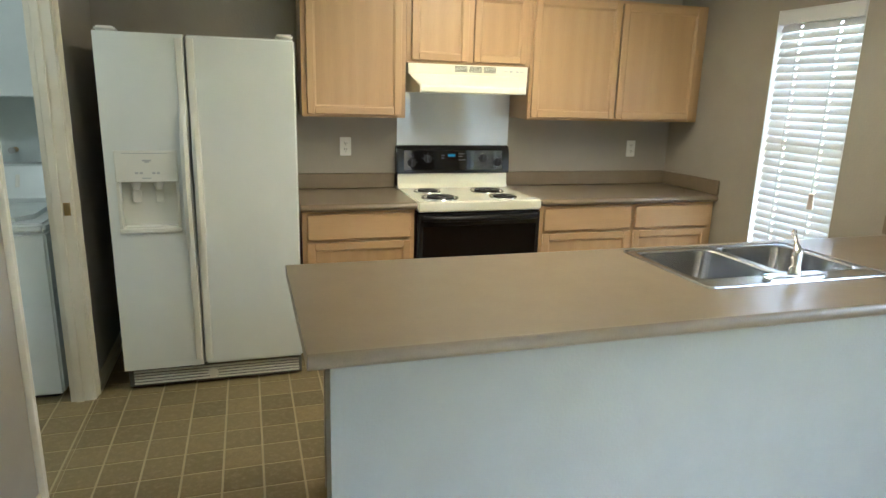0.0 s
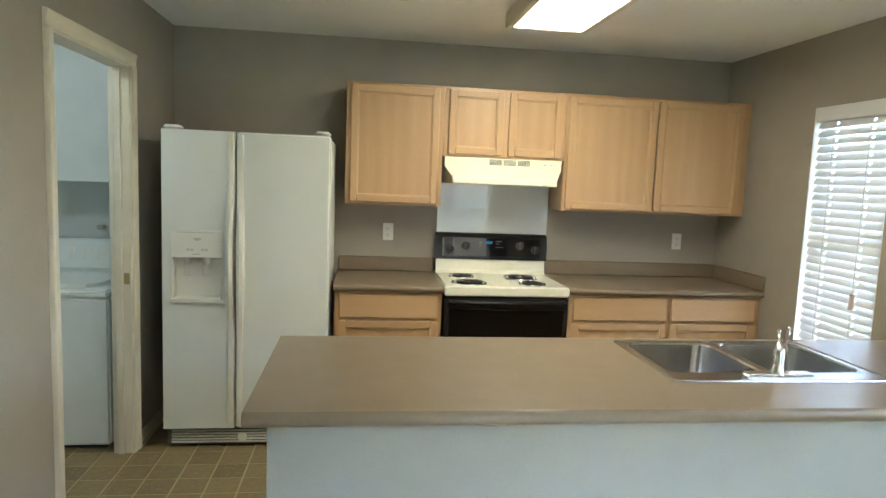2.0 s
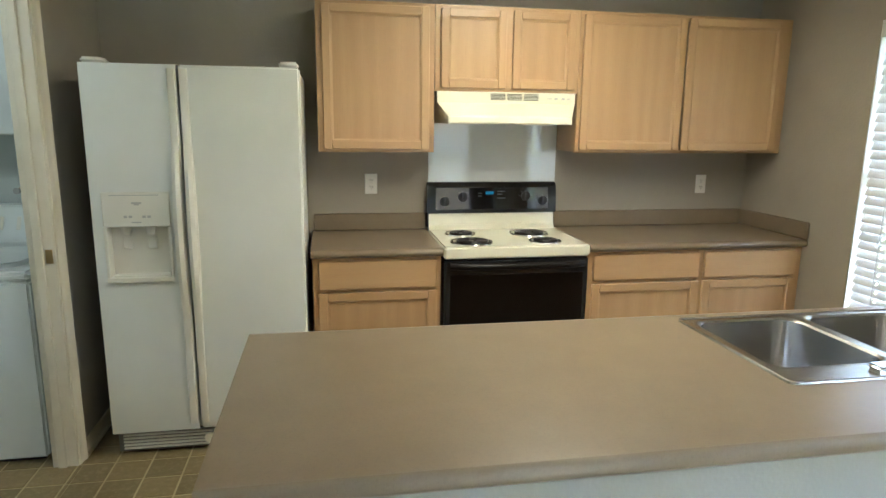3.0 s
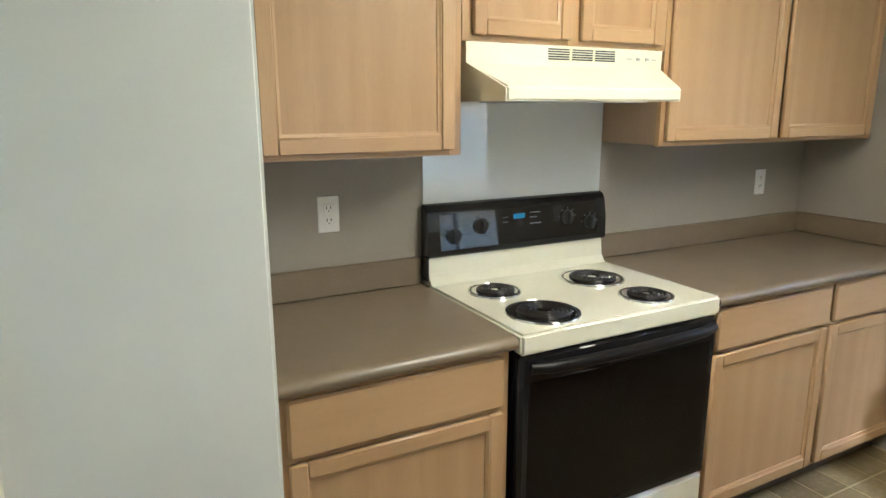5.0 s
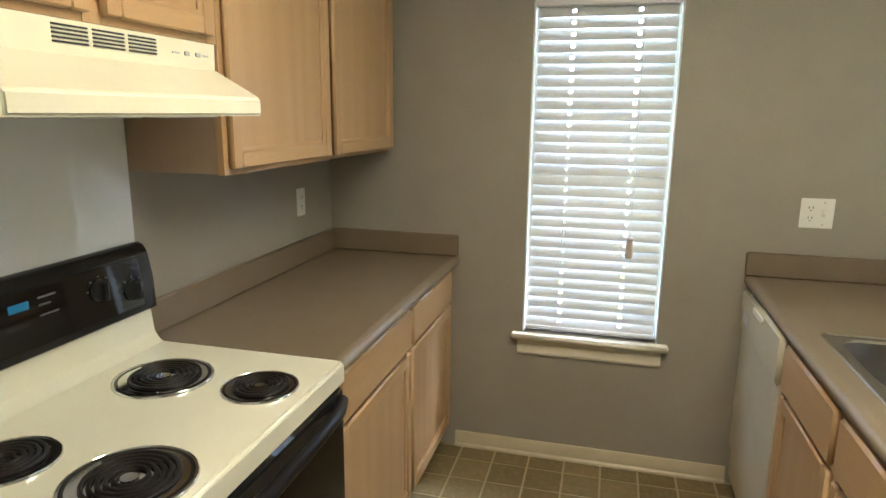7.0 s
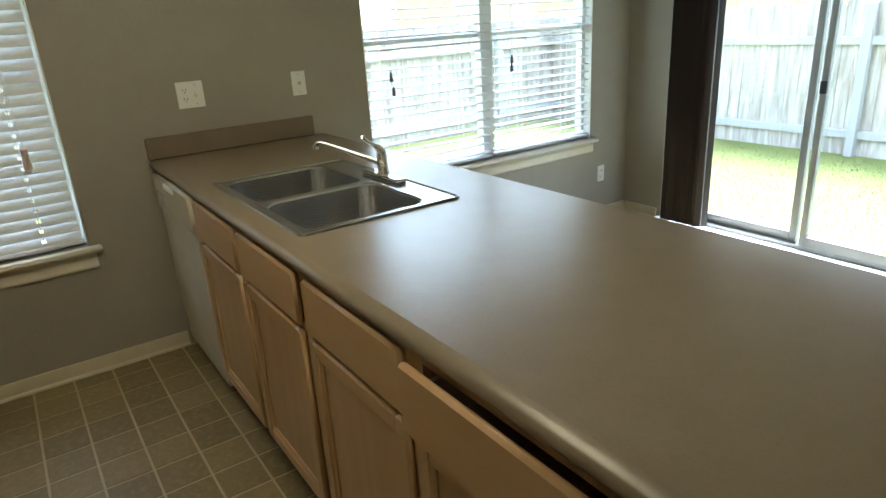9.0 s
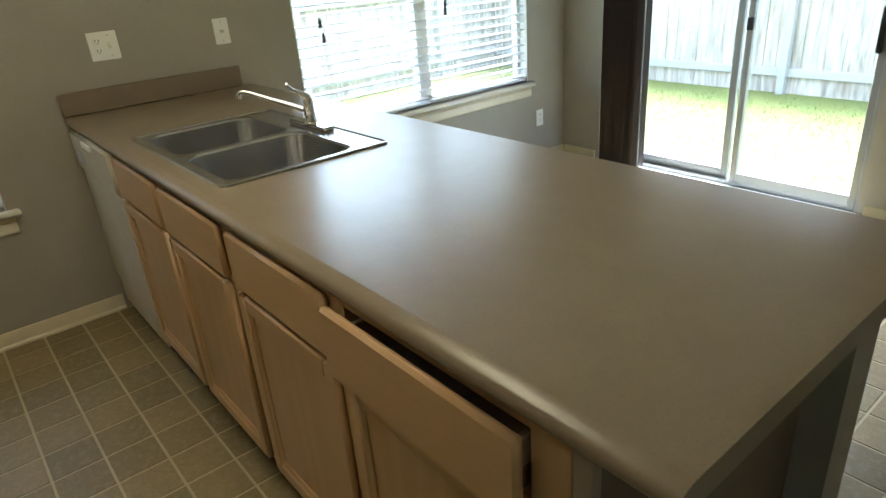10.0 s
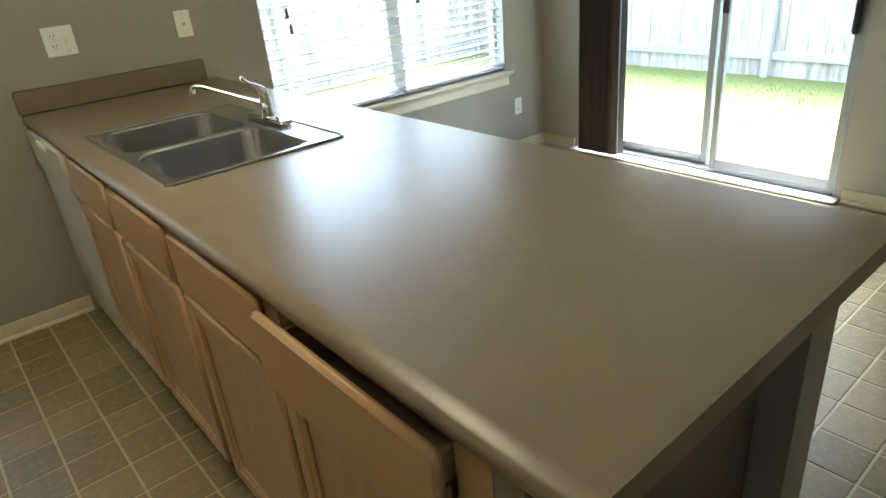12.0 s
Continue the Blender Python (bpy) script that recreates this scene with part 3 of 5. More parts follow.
part("control_wand", tube(bmesh.new(), [(1.668, YS + 0.05, 2.07), (1.666, YS + 0.05, 0.06)], 0.011, 10), M_ALU, vb, "pale plastic control wand")
part("control_wand", tube(bmesh.new(), [(1.35, YS + 0.075, 2.07), (1.348, YS + 0.075, 0.05)], 0.004, 8), M_ALU, vb, "pale plastic control chain")

# ---- ceiling fixtures ----
LX0, LX1, LY0, LY1 = 0.27, 0.64, -2.20, -0.97
lamp = thing("ceiling_light", ((LX0 + LX1) / 2, (LY0 + LY1) / 2, ZC), "long boxed fluorescent ceiling light, switched on", "ceiling light")
part("frame", boxes((LX0 - 0.035, LX0, LY0 - 0.035, LY1 + 0.035, ZC - 0.085, ZC - 0.001), (LX1, LX1 + 0.035, LY0 - 0.035, LY1 + 0.035, ZC - 0.085, ZC - 0.001), (LX0, LX1, LY0 - 0.035, LY0, ZC - 0.085, ZC - 0.001), (LX0, LX1, LY1, LY1 + 0.035, ZC - 0.085, ZC - 0.001), r=0.004), M_LAMP_FRAME, lamp)
# added fill: an unseen round fixture that lifts the laundry's brightness
lamp2 = thing("ceiling_light", (-2.3, -1.65, ZC), "added round laundry ceiling light, out of view, brightening the room", "ceiling light")
part("base", cyl(bmesh.new(), (-2.3, -1.65, ZC - 0.016), 0.16, 0.03, "z", 32), M_LAMP_FRAME, lamp2)
part("globe", lathe(bmesh.new(), [(0.150, 0.0), (0.148, -0.02), (0.12, -0.055), (0.06, -0.075), (0.01, -0.08)], (-2.3, -1.65, ZC - 0.031), 32), M_LAMP_COOL, lamp2, "glowing white glass globe")
part("diffuser", boxes((LX0 + 0.001, LX1 - 0.001, LY0 + 0.001, LY1 - 0.001, ZC - 0.079, ZC - 0.072)), M_LAMP, lamp, "glowing white acrylic diffuser")

cv = thing("ceiling_vent", (-0.42, -1.2, ZC), "cream metal air register on the ceiling", "air vent")
part("frame", boxes((-0.55, -0.53, -1.36, -1.05, ZC - 0.012, ZC - 0.001), (-0.31, -0.29, -1.36, -1.05, ZC - 0.012, ZC - 0.001), (-0.53, -0.31, -1.36, -1.34, ZC - 0.012, ZC - 0.001), (-0.53, -0.31, -1.07, -1.05, ZC - 0.012, ZC - 0.001), r=0.002), M_HOOD, cv)
for k in range(9):
    yy = -1.325 + k * 0.03
    part("louvre", boxes((-0.53, -0.31, yy - 0.010, yy + 0.010, ZC - 0.009, ZC - 0.005), r=0.001), M_HOOD, cv)


# ---- cabinets ----
def shaker_door(parent, name, x0, x1, z0, z1, y, sgn, ajar=0.0):
    """A framed door with a recessed flat panel and a sloping inner mould; y: the face of the cabinet, sgn: the way it faces."""
    t, rail = 0.019, 0.042
    yb, f = y + sgn * (0.001 + ajar), y + sgn * (t + ajar)
    p = y + sgn * (t - 0.012 + ajar)
    a0, a1, b0, b1 = x0 + rail, x1 - rail, z0 + rail, z1 - rail
    d = part(name, boxes((a0 - 0.004, a1 + 0.004, min(yb, p), max(yb, p), b0 - 0.004, b1 + 0.004)), M_WOOD_FIG, parent)
    for u0, u1 in ((x0, a0), (a1, x1)):
        part("stile", boxes((u0, u1, min(yb, f), max(yb, f), z0, z1), r=0.003, seg=2), M_WOOD, d)
    for v0, v1 in ((z0, b0), (b1, z1)):
        part("rail", boxes((a0, a1, min(yb, f), max(yb, f), v0, v1), r=0.003, seg=2), M_WOOD_X, d)
    m = bmesh.new()
    o = y + sgn * (t - 0.004 + ajar)
    w, g = 0.011, 0.0025
    rings = []
    for k, yy in ((-0.001, o), (0.002, o + sgn * 0.001), (w - 0.003, p + sgn * 0.005), (w, p + sgn * 0.004), (w, p - sgn * 0.001)):
        rings.append([m.verts.new(q) for q in ((a0 + k, yy, b0 + k), (a1 - k, yy, b0 + k), (a1 - k, yy, b1 - k), (a0 + k, yy, b1 - k))])
    for q, r in zip(rings, rings[1:]):
        for k in range(4):
            m.faces.new((q[k], q[(k + 1) % 4], r[(k + 1) % 4], r[k]))
    bmesh.ops.recalc_face_normals(m, faces=m.faces[:])
    part("panel_mould", m, M_WOOD, d)
    return d


def drawer_front(parent, x0, x1, z0, z1, y, sgn):
    a, b = y + sgn * 0.001, y + sgn * 0.020
    return part("drawer_front", boxes((x0, x1, min(a, b), max(a, b), z0, z1), r=0.006, seg=2), M_WOOD_X, parent)


def face_frame(parent, x0, x1, z0, z1, y, sgn, stiles, rails):
    """Stiles at the given x spans and rails at the given z spans, 19 mm thick, behind the doors."""
    a, b = y - sgn * 0.019, y
    lo, hi = min(a, b), max(a, b)
    bm = bmesh.new()
    for p, q in stiles:
        box(bm, p, q, lo, hi, z0, z1, r=0.001)
    st_ = sorted(stiles)
    for (p0, p1), (q0, q1) in zip(st_, st_[1:]):
        for r0, r1 in rails:
            box(bm, p1, q0, lo + 0.0006, hi - 0.0006, r0, r1, r=0.001)
    return part("face_frame", bm, M_WOOD, parent)


def carcass(parent, x0, x1, y0, y1, z0, z1, mat=M_SIDE, top=True):
    """Sides, bottom, back and top boards; open at the front."""
    lo, hi = min(y0, y1), max(y0, y1)
    back = y0
    s = 1 if y1 > y0 else -1
    rows = [("side_panel", (x0, x0 + 0.016, lo, hi, z0, z1)), ("side_panel", (x1 - 0.016, x1, lo, hi, z0, z1)), ("bottom_panel", (x0 + 0.016, x1 - 0.016, lo, hi, z0, z0 + 0.016)),
            ("back_panel", (x0 + 0.016, x1 - 0.016, min(back, back + s * 0.006), max(back, back + s * 0.006), z0 + 0.016, z1))]
    if top:
        rows.append(("top_panel", (x0 + 0.016, x1 - 0.016, min(back + s * 0.006, y1), max(back + s * 0.006, y1), z1 - 0.016, z1)))
    for name, row in rows:
        part(name, boxes(row), mat, parent)


UF, UZ0, UZ1 = -0.345, 1.372, 2.118    # upper cabinets: face, bottom, top
UB = YB - 0.002


def upper(label, x0, x1, z0, z1, doors, stiles):
    c = thing("wall_cabinet", ((x0 + x1) / 2, UB, z0), label, "cabinet", "pale oak wall cabinets")
    carcass(c, x0 + 0.002, x1 - 0.002, UB, UF + 0.0195, z0 + 0.004, z1 - 0.003)
    face_frame(c, x0, x1, z0, z1, UF, -1, stiles, [(z0, z0 + 0.034), (z1 - 0.034, z1)])
    for a, b, ajar in doors:
        shaker_door(c, "door", a, b, z0 + 0.016, z1 - 0.018, UF, -1, ajar)
    return c


upper("pale oak wall cabinet with one closed door beside the fridge", -0.602, -0.002, UZ0, UZ1, [(-0.574, -0.030, 0.0)], [(-0.602, -0.562), (-0.042, -0.002)])
upper("short pale oak two-door cabinet above the range hood", 0.0, 0.783, 1.690, UZ1, [(0.030, 0.376, 0.0), (0.412, 0.756, 0.0)], [(0.0, 0.04), (0.372, 0.418), (0.743, 0.783)])
upper("pale oak two-door wall cabinet in the corner", 0.785, 2.048, UZ0, UZ1, [(0.803, 1.396, 0.0), (1.399, 1.990, 0.016)], [(0.785, 0.825), (1.975, 2.048)])


def base_unit(name, label, x0, x1, face, sgn, back, drawers, doors, stiles, group, open_drawer=None):
    c = thing(name, ((x0 + x1) / 2, back, 0.0), label, "cabinet", group)
    carcass(c, x0 + 0.002, x1 - 0.002, back, face - sgn * 0.0195, 0.105, 0.872, M_SIDE, top=False)
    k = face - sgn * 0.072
    # the toe kick takes the same shade-darkened veneer as the end panel
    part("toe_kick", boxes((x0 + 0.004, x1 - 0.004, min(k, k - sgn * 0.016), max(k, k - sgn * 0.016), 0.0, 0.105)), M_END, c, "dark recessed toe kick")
    face_frame(c, x0, x1, 0.105, 0.873, face, sgn, stiles, [(0.105, 0.140), (0.690, 0.722), (0.846, 0.873)])
    for a, b in drawers:
        if open_drawer and abs(a - open_drawer[0]) < 1e-6:
            continue
        drawer_front(c, a, b, 0.712, 0.858, face, sgn)
    for a, b in doors:
        shaker_door(c, "door", a, b, 0.122, 0.696, face, sgn)
    return c


BF, BB = -0.622, YB - 0.003
base_unit("base_cabinet", "pale oak base cabinet with one drawer and one door", -0.640, -0.006, BF, -1, BB, [(-0.615, -0.030)], [(-0.615, -0.030)], [(-0.640, -0.600), (-0.046, -0.006)], "pale oak base cabinets")
base_unit("base_cabinet", "pale oak corner base cabinet with two drawers and two doors", 0.782, 2.048, BF, -1, BB, [(0.806, 1.420), (1.446, 2.010)], [(0.806, 1.420), (1.446, 2.010)], [(0.782, 0.822), (1.408, 1.458), (1.995, 2.048)], "pale oak base cabinets")


# ---- counters ----
def nose_slab(bm, x0, x1, back, front, sgn, t=0.042, r=0.032):
    """A counter top run along x, its front edge rolled."""
    pts = [(back, TOP - t), (back, TOP)]
    f = front - sgn * r
    for k in range(9):
        a = math.pi / 2 - math.pi * k / 8
        pts.append((f + sgn * r * math.cos(a), TOP - t / 2 + (t / 2) * math.sin(a)))
    prism(bm, pts, 0, x0, x1)
    return bm


def splash(x0, x1, y0, y1):
    return boxes((x0, x1, y0, y1, TOP + 0.0005, TOP + 0.098), r=0.005, seg=2)


c1 = thing("countertop", (-0.32, -0.35, TOP - 0.042), "taupe laminate countertop between fridge and range", "countertop")
part("slab", nose_slab(bmesh.new(), -0.648, -0.001, BB, -0.664, -1), M_COUNTER, c1)
part("backsplash", splash(-0.640, -0.001, BB - 0.019, BB), M_COUNTER, c1)
c2 = thing("countertop", (1.41, -0.35, TOP - 0.042), "taupe laminate corner countertop with raised backsplash", "countertop")
part("slab", nose_slab(bmesh.new(), 0.777, XW - 0.002, BB, -0.664, -1), M_COUNTER, c2)
part("backsplash", splash(0.777, XW - 0.022, BB - 0.019, BB), M_COUNTER, c2)
part("side_splash", splash(XW - 0.021, XW - 0.002, -0.664, BB), M_COUNTER, c2)

# splash panel behind the range
single("splash_panel", boxes((0.014, 0.781, YB - 0.005, YB - 0.0015, 0.90, 1.688)), M_PANEL, "glossy grey-white splash panel behind the range", "splash panel")

# ---- range hood ----
hood = thing("range_hood", (0.39, UB, 1.523), "almond enamel range hood under the short cabinet", "range hood")
hx0, hx1 = 0.012, 0.773
tx0, tx1, ty = 0.046, 0.698, -0.510       # the lip is narrower than the back
bm = bmesh.new()


def hv(*p):
    return bm.verts.new(p)


yu = -0.346
lf = [hv(hx0, UB, 1.689), hv(hx0, UB, 1.632), hv(hx0, UB, 1.523), hv(tx0, ty, 1.523), hv(tx0, ty, 1.562), hv(hx0, yu, 1.630), hv(hx0, yu, 1.689)]
rt = [hv(hx1, UB, 1.689), hv(hx1, UB, 1.632), hv(hx1, UB, 1.523), hv(tx1, ty, 1.523), hv(tx1, ty, 1.562), hv(hx1, yu, 1.630), hv(hx1, yu, 1.689)]
for q in (lf, rt):
    bm.faces.new((q[0], q[1], q[5], q[6]))
    bm.faces.new((q[1], q[2], q[3]))
    bm.faces.new((q[1], q[3], q[4]))
    bm.faces.new((q[1], q[4], q[5]))
for a, b in ((6, 5), (5, 4), (4, 3)):
    bm.faces.new((lf[a], rt[a], rt[b], lf[b]))
bm.faces.new((lf[0], lf[6], rt[6], rt[0]))
bm.faces.new((lf[0], rt[0], rt[2], lf[2], lf[1]))
ring = [hv(hx0 + 0.012, UB - 0.01, 1.523), hv(hx1 - 0.012, UB - 0.01, 1.523), hv(tx1 - 0.012, ty + 0.012, 1.523), hv(tx0 + 0.012, ty + 0.012, 1.523)]
up = [hv(v.co.x, v.co.y, 1.538) for v in ring]
outer = [lf[2], rt[2], rt[3], lf[3]]
for k in range(4):
    n = (k + 1) % 4
    bm.faces.new((outer[k], outer[n], ring[n], ring[k]))
    bm.faces.new((ring[k], ring[n], up[n], up[k]))
bm.faces.new(up)
bmesh.ops.recalc_face_normals(bm, faces=bm.faces[:])
fold = [e for e in bm.edges if {e.verts[0], e.verts[1]} in ({lf[5], rt[5]}, {lf[4], rt[4]}, {lf[3], rt[3]}, {lf[3], lf[4]}, {rt[3], rt[4]}, {lf[4], lf[5]}, {rt[4], rt[5]})]
bmesh.ops.bevel(bm, geom=fold, offset=0.006, segments=3, affect="EDGES")
part("shell", bm, M_HOOD, hood)
part("grease_filter", boxes((0.12, 0.36, -0.47, -0.24, 1.520, 1.537), r=0.003), M_GRILLE, hood, "dark metal grease filter")
part("light_cover", boxes((0.44, 0.62, -0.45, -0.34, 1.520, 1.537), r=0.004), M_PLATE, hood)
for k in range(3):
    v0 = 0.300 + k * 0.092
    g = bmesh.new()
    for j in range(5):
        z = 1.648 + j * 0.0072
        box(g, v0, v0 + 0.080, -0.3475, -0.3455, z, z + 0.0035)
    part("vent_grille", g, M_SLOT, hood, "row of dark vent slots")
part("switch", boxes((0.655, 0.672, -0.350, -0.346, 1.655, 1.664), r=0.001), M_GRILLE, hood)
part("switch", boxes((0.695, 0.712, -0.350, -0.346, 1.655, 1.664), r=0.001), M_GRILLE, hood)
part("marking", boxes((0.615, 0.64, -0.3468, -0.3455, 1.657, 1.661), (0.725, 0.745, -0.3468, -0.3455, 1.657, 1.661)), M_GRILLE, hood)

# ---- electric range ----
rg = thing("electric_range", (0.388, -0.36, 0.0), "bisque and black electric range with four coil burners", "range")
rx0, rx1 = 0.004, 0.771
part("body", boxes((rx0 + 0.004, rx1 - 0.004, -0.625, -0.075, 0.03, 0.872)), M_BLACK, rg)
bm = bmesh.new()
box(bm, rx0, rx1, -0.668, -0.105, 0.858, 0.919, r=0.008, seg=3)
part("cooktop", bm, M_ENAMEL, rg, "bisque enamel cooktop")
bm = bmesh.new()
prism(bm, [(-0.066, 0.915), (-0.150, 0.915), (-0.128, 0.923), (-0.112, 0.945), (-0.104, 1.012), (-0.066, 1.012)], 0, rx0 + 0.006, rx1 - 0.006)
part("riser", bm, M_ENAMEL, rg)
bm = bmesh.new()
prism(bm, [(-0.062, 1.010), (-0.112, 1.010), (-0.120, 1.016), (-0.116, 1.10), (-0.104, 1.165), (-0.094, 1.182), (-0.078, 1.190), (-0.062, 1.188)], 0, rx0 - 0.002, rx1 + 0.006)
bmesh.ops.bevel(bm, geom=[e for e in bm.edges if abs(e.verts[0].co.x - e.verts[1].co.x) < 1e-6], offset=0.006, segments=2, affect="EDGES")
part("control_panel", bm, M_BLACK, rg, "glossy black control panel")


def on_panel(z):
    """Depth of the sloping control panel's face at a height."""
    return -0.1185 + (z - 1.06) * 0.115


part("side_cap", boxes((rx0 - 0.004, rx0 + 0.006, -0.112, -0.062, 0.93, 1.012), r=0.002), M_BLACK, rg)
bm = bmesh.new()
prism(bm, [(on_panel(1.034) - 0.0022, 1.034), (on_panel(1.158) - 0.0022, 1.158), (on_panel(1.158) + 0.004, 1.160), (on_panel(1.034) + 0.004, 1.032)], 0, 0.05, 0.725)
part("glass_inset", bm, M_INSET, rg)
part("display", boxes((0.345, 0.393, on_panel(1.127) - 0.0036, on_panel(1.127) - 0.001, 1.119, 1.136)), M_DISPLAY, rg, "small teal clock display")
bars = bmesh.new()
for x, z, w in ((0.30, 1.125, 0.02), (0.30, 1.108, 0.02), (0.415, 1.135, 0.045), (0.415, 1.118, 0.03), (0.30, 1.085, 0.05), (0.37, 1.085, 0.03), (0.415, 1.095, 0.05), (0.415, 1.075, 0.03)):
    box(bars, x, x + w, on_panel(1.10) - 0.0030, on_panel(1.10) - 0.0008, z, z + 0.004)
part("marking", bars, M_MARK, rg, "pale unreadable control printing")
for x, z in ((0.100, 1.080), (0.208, 1.105), (0.585, 1.108), (0.690, 1.082)):
    y = on_panel(z)
    k = bmesh.new()
    cyl(k, (x, y - 0.006, z), 0.027, 0.012, "y", 28, r=0.002)
    kn = part("knob", k, M_KNOB, rg, "round black control knob")
    part("grip", boxes((x - 0.006, x + 0.006, y - 0.030, y - 0.012, z - 0.024, z + 0.024), r=0.004, seg=2), M_KNOB, kn)
    part("pointer", boxes((x - 0.0012, x + 0.0012, y - 0.0312, y - 0.0298, z + 0.006, z + 0.022)), M_MARK, kn)
    for a in range(-3, 4):
        ang = radians(90 + a * 42)
        mx, mz = x + 0.036 * math.cos(ang), z + 0.034 * math.sin(ang)
        part("dial_mark", boxes((mx - 0.0025, mx + 0.0025, y - 0.0036, y - 0.0010, mz - 0.0018, mz + 0.0018)), M_MARK, kn)


def burner(x, y, r):
    z = 0.9185
    b = part("drip_pan", lathe(bmesh.new(), [(r * 0.25, 0.0008), (r * 0.78, 0.0012), (r * 0.99, 0.0055), (r * 1.04, 0.0058), (r * 1.09, 0.0035), (r * 1.11, 0.0006), (r * 1.09, 0.0), (r * 0.3, 0.0)], (x, y, z), 40), M_PAN, rg, "blackened drip pan")
    part("trim_ring", lathe(bmesh.new(), [(r * 1.095, 0.0052), (r * 1.105, 0.0062), (r * 1.117, 0.0048), (r * 1.125, 0.0006), (r * 1.11, 0.0004), (r * 1.095, 0.0044)], (x, y, z), 40), M_CHROME, b, "chrome trim ring")
    pts = []
    turns = 5.2 if r > 0.09 else 4.2
    n = int(turns * 26)
    for i in range(n):
        a = 2 * math.pi * turns * i / (n - 1)
        rr = r * 0.20 + (r * 0.84 - r * 0.20) * i / (n - 1)
        pts.append((x + rr * math.cos(a), y + rr * math.sin(a), z + 0.0085))
    part("coil", tube(bmesh.new(), pts, 0.0043, 6), M_COIL, b, "dark spiral heating coil")
    legs = bmesh.new()
    for k in range(3):
        a = radians(90 + 120 * k)
        tube(legs, [(x + 0.015 * math.cos(a), y + 0.015 * math.sin(a), z + 0.0045), (x + r * 0.90 * math.cos(a), y + r * 0.90 * math.sin(a), z + 0.0045)], 0.0016, 6)
    cyl(legs, (x, y, z + 0.0075), r * 0.15, 0.004, "z", 18)
    part("coil_support", legs, M_CHROME, b)


for x, y, r in ((0.170, -0.534, 0.100), (0.564, -0.549, 0.078), (0.162, -0.283, 0.078), (0.550, -0.306, 0.100)):
    burner(x, y, r)
od = part("oven_door", boxes((rx0 + 0.004, rx1 - 0.004, -0.664, -0.626, 0.300, 0.853), r=0.008, seg=2), M_BLACK, rg, "black glass oven door")
part("oven_glass", boxes((rx0 + 0.03, rx1 - 0.03, -0.6665, -0.660, 0.33, 0.775), r=0.002), M_OVEN, od)
hp = []
for i in range(13):
    f = i / 12
    hp.append((rx0 + 0.03 + (rx1 - rx0 - 0.06) * f, -0.670 - 0.030 * math.sin(math.pi * f) ** 0.35, 0.822))
part("handle", tube(bmesh.new(), hp, 0.017, 12), M_HANDLE, od, "black bar handle")
dr = part("storage_drawer", boxes((rx0 + 0.004, rx1 - 0.004, -0.660, -0.626, 0.060, 0.292), r=0.008, seg=2), M_ENAMEL, rg, "bisque storage drawer")
part("pull_recess", boxes((0.22, 0.56, -0.672, -0.659, 0.228, 0.250), r=0.005, seg=2), M_ENAMEL, dr)
part("foot", boxes((rx0 + 0.02, rx1 - 0.02, -0.60, -0.10, 0.0, 0.03)), M_SLOT, rg)

# ---- refrigerator ----
fr = thing("refrigerator", (-1.10, -0.45, 0.0), "white side-by-side refrigerator with an ice and water dispenser", "refrigerator")
fx0, fx1, fsp, ff = -1.548, -0.668, -1.168, -0.815
part("body", boxes((fx0 + 0.004, fx1 - 0.004, -0.742, -0.085, 0.02, 1.742), r=0.006), M_FRIDGE, fr)
part("gasket", boxes((fx0 + 0.015, fx1 - 0.015, -0.750, -0.7425, 0.12, 1.735)), M_GRILLE, fr)
# left door is cut out round the dispenser
dx0, dx1, dz0, dz1 = -1.492, -1.245, 0.850, 1.070
yk = -0.751
left = part("freezer_door", boxes((fx0, dx0 - 0.014, ff, yk, 0.118, 1.752), (dx1 + 0.014, fsp - 0.003, ff, yk, 0.118, 1.752), (dx0 - 0.014, dx1 + 0.014, ff, yk, 1.222, 1.752), (dx0 - 0.014, dx1 + 0.014, ff, yk, 0.118, 0.828)), M_FRIDGE, fr)
right = part("fridge_door", boxes((fsp + 0.003, fx1, ff, yk, 0.118, 1.752), r=0.009, seg=3), M_FRIDGE, fr)
part("dispenser_panel", boxes((dx0 - 0.014, dx1 + 0.014, ff - 0.006, yk, 1.072, 1.222), r=0.004, seg=2), M_FRIDGE_TRIM, left, "ivory dispenser control panel")
mk = boxes((dx0 + 0.02, dx1 - 0.03, ff - 0.0075, ff - 0.004, 1.208, 1.211), (-1.385, -1.345, ff - 0.0075, ff - 0.004, 1.172, 1.180), (-1.375, -1.355, ff - 0.0075, ff - 0.004, 1.166, 1.172))
for x in (-1.42, -1.40, -1.345, -1.325):
    box(mk, x, x + 0.014, ff - 0.0075, ff - 0.004, 1.112, 1.122)
box(mk, -1.39, -1.35, ff - 0.0075, ff - 0.004, 1.09, 1.095)
part("marking", mk, M_GRILLE, left, "grey unreadable panel printing")
part("dispenser_cavity", boxes((dx0 - 0.014, dx0, ff - 0.006, yk, dz0, 1.072), (dx1, dx1 + 0.014, ff - 0.006, yk, dz0, 1.072), (dx0, dx1, yk - 0.012, yk, dz0, 1.072), (dx0 - 0.014, dx1 + 0.014, ff - 0.012, yk, 0.828, dz0), r=0.002), M_FRIDGE_TRIM, left, "ivory recessed dispenser bay")
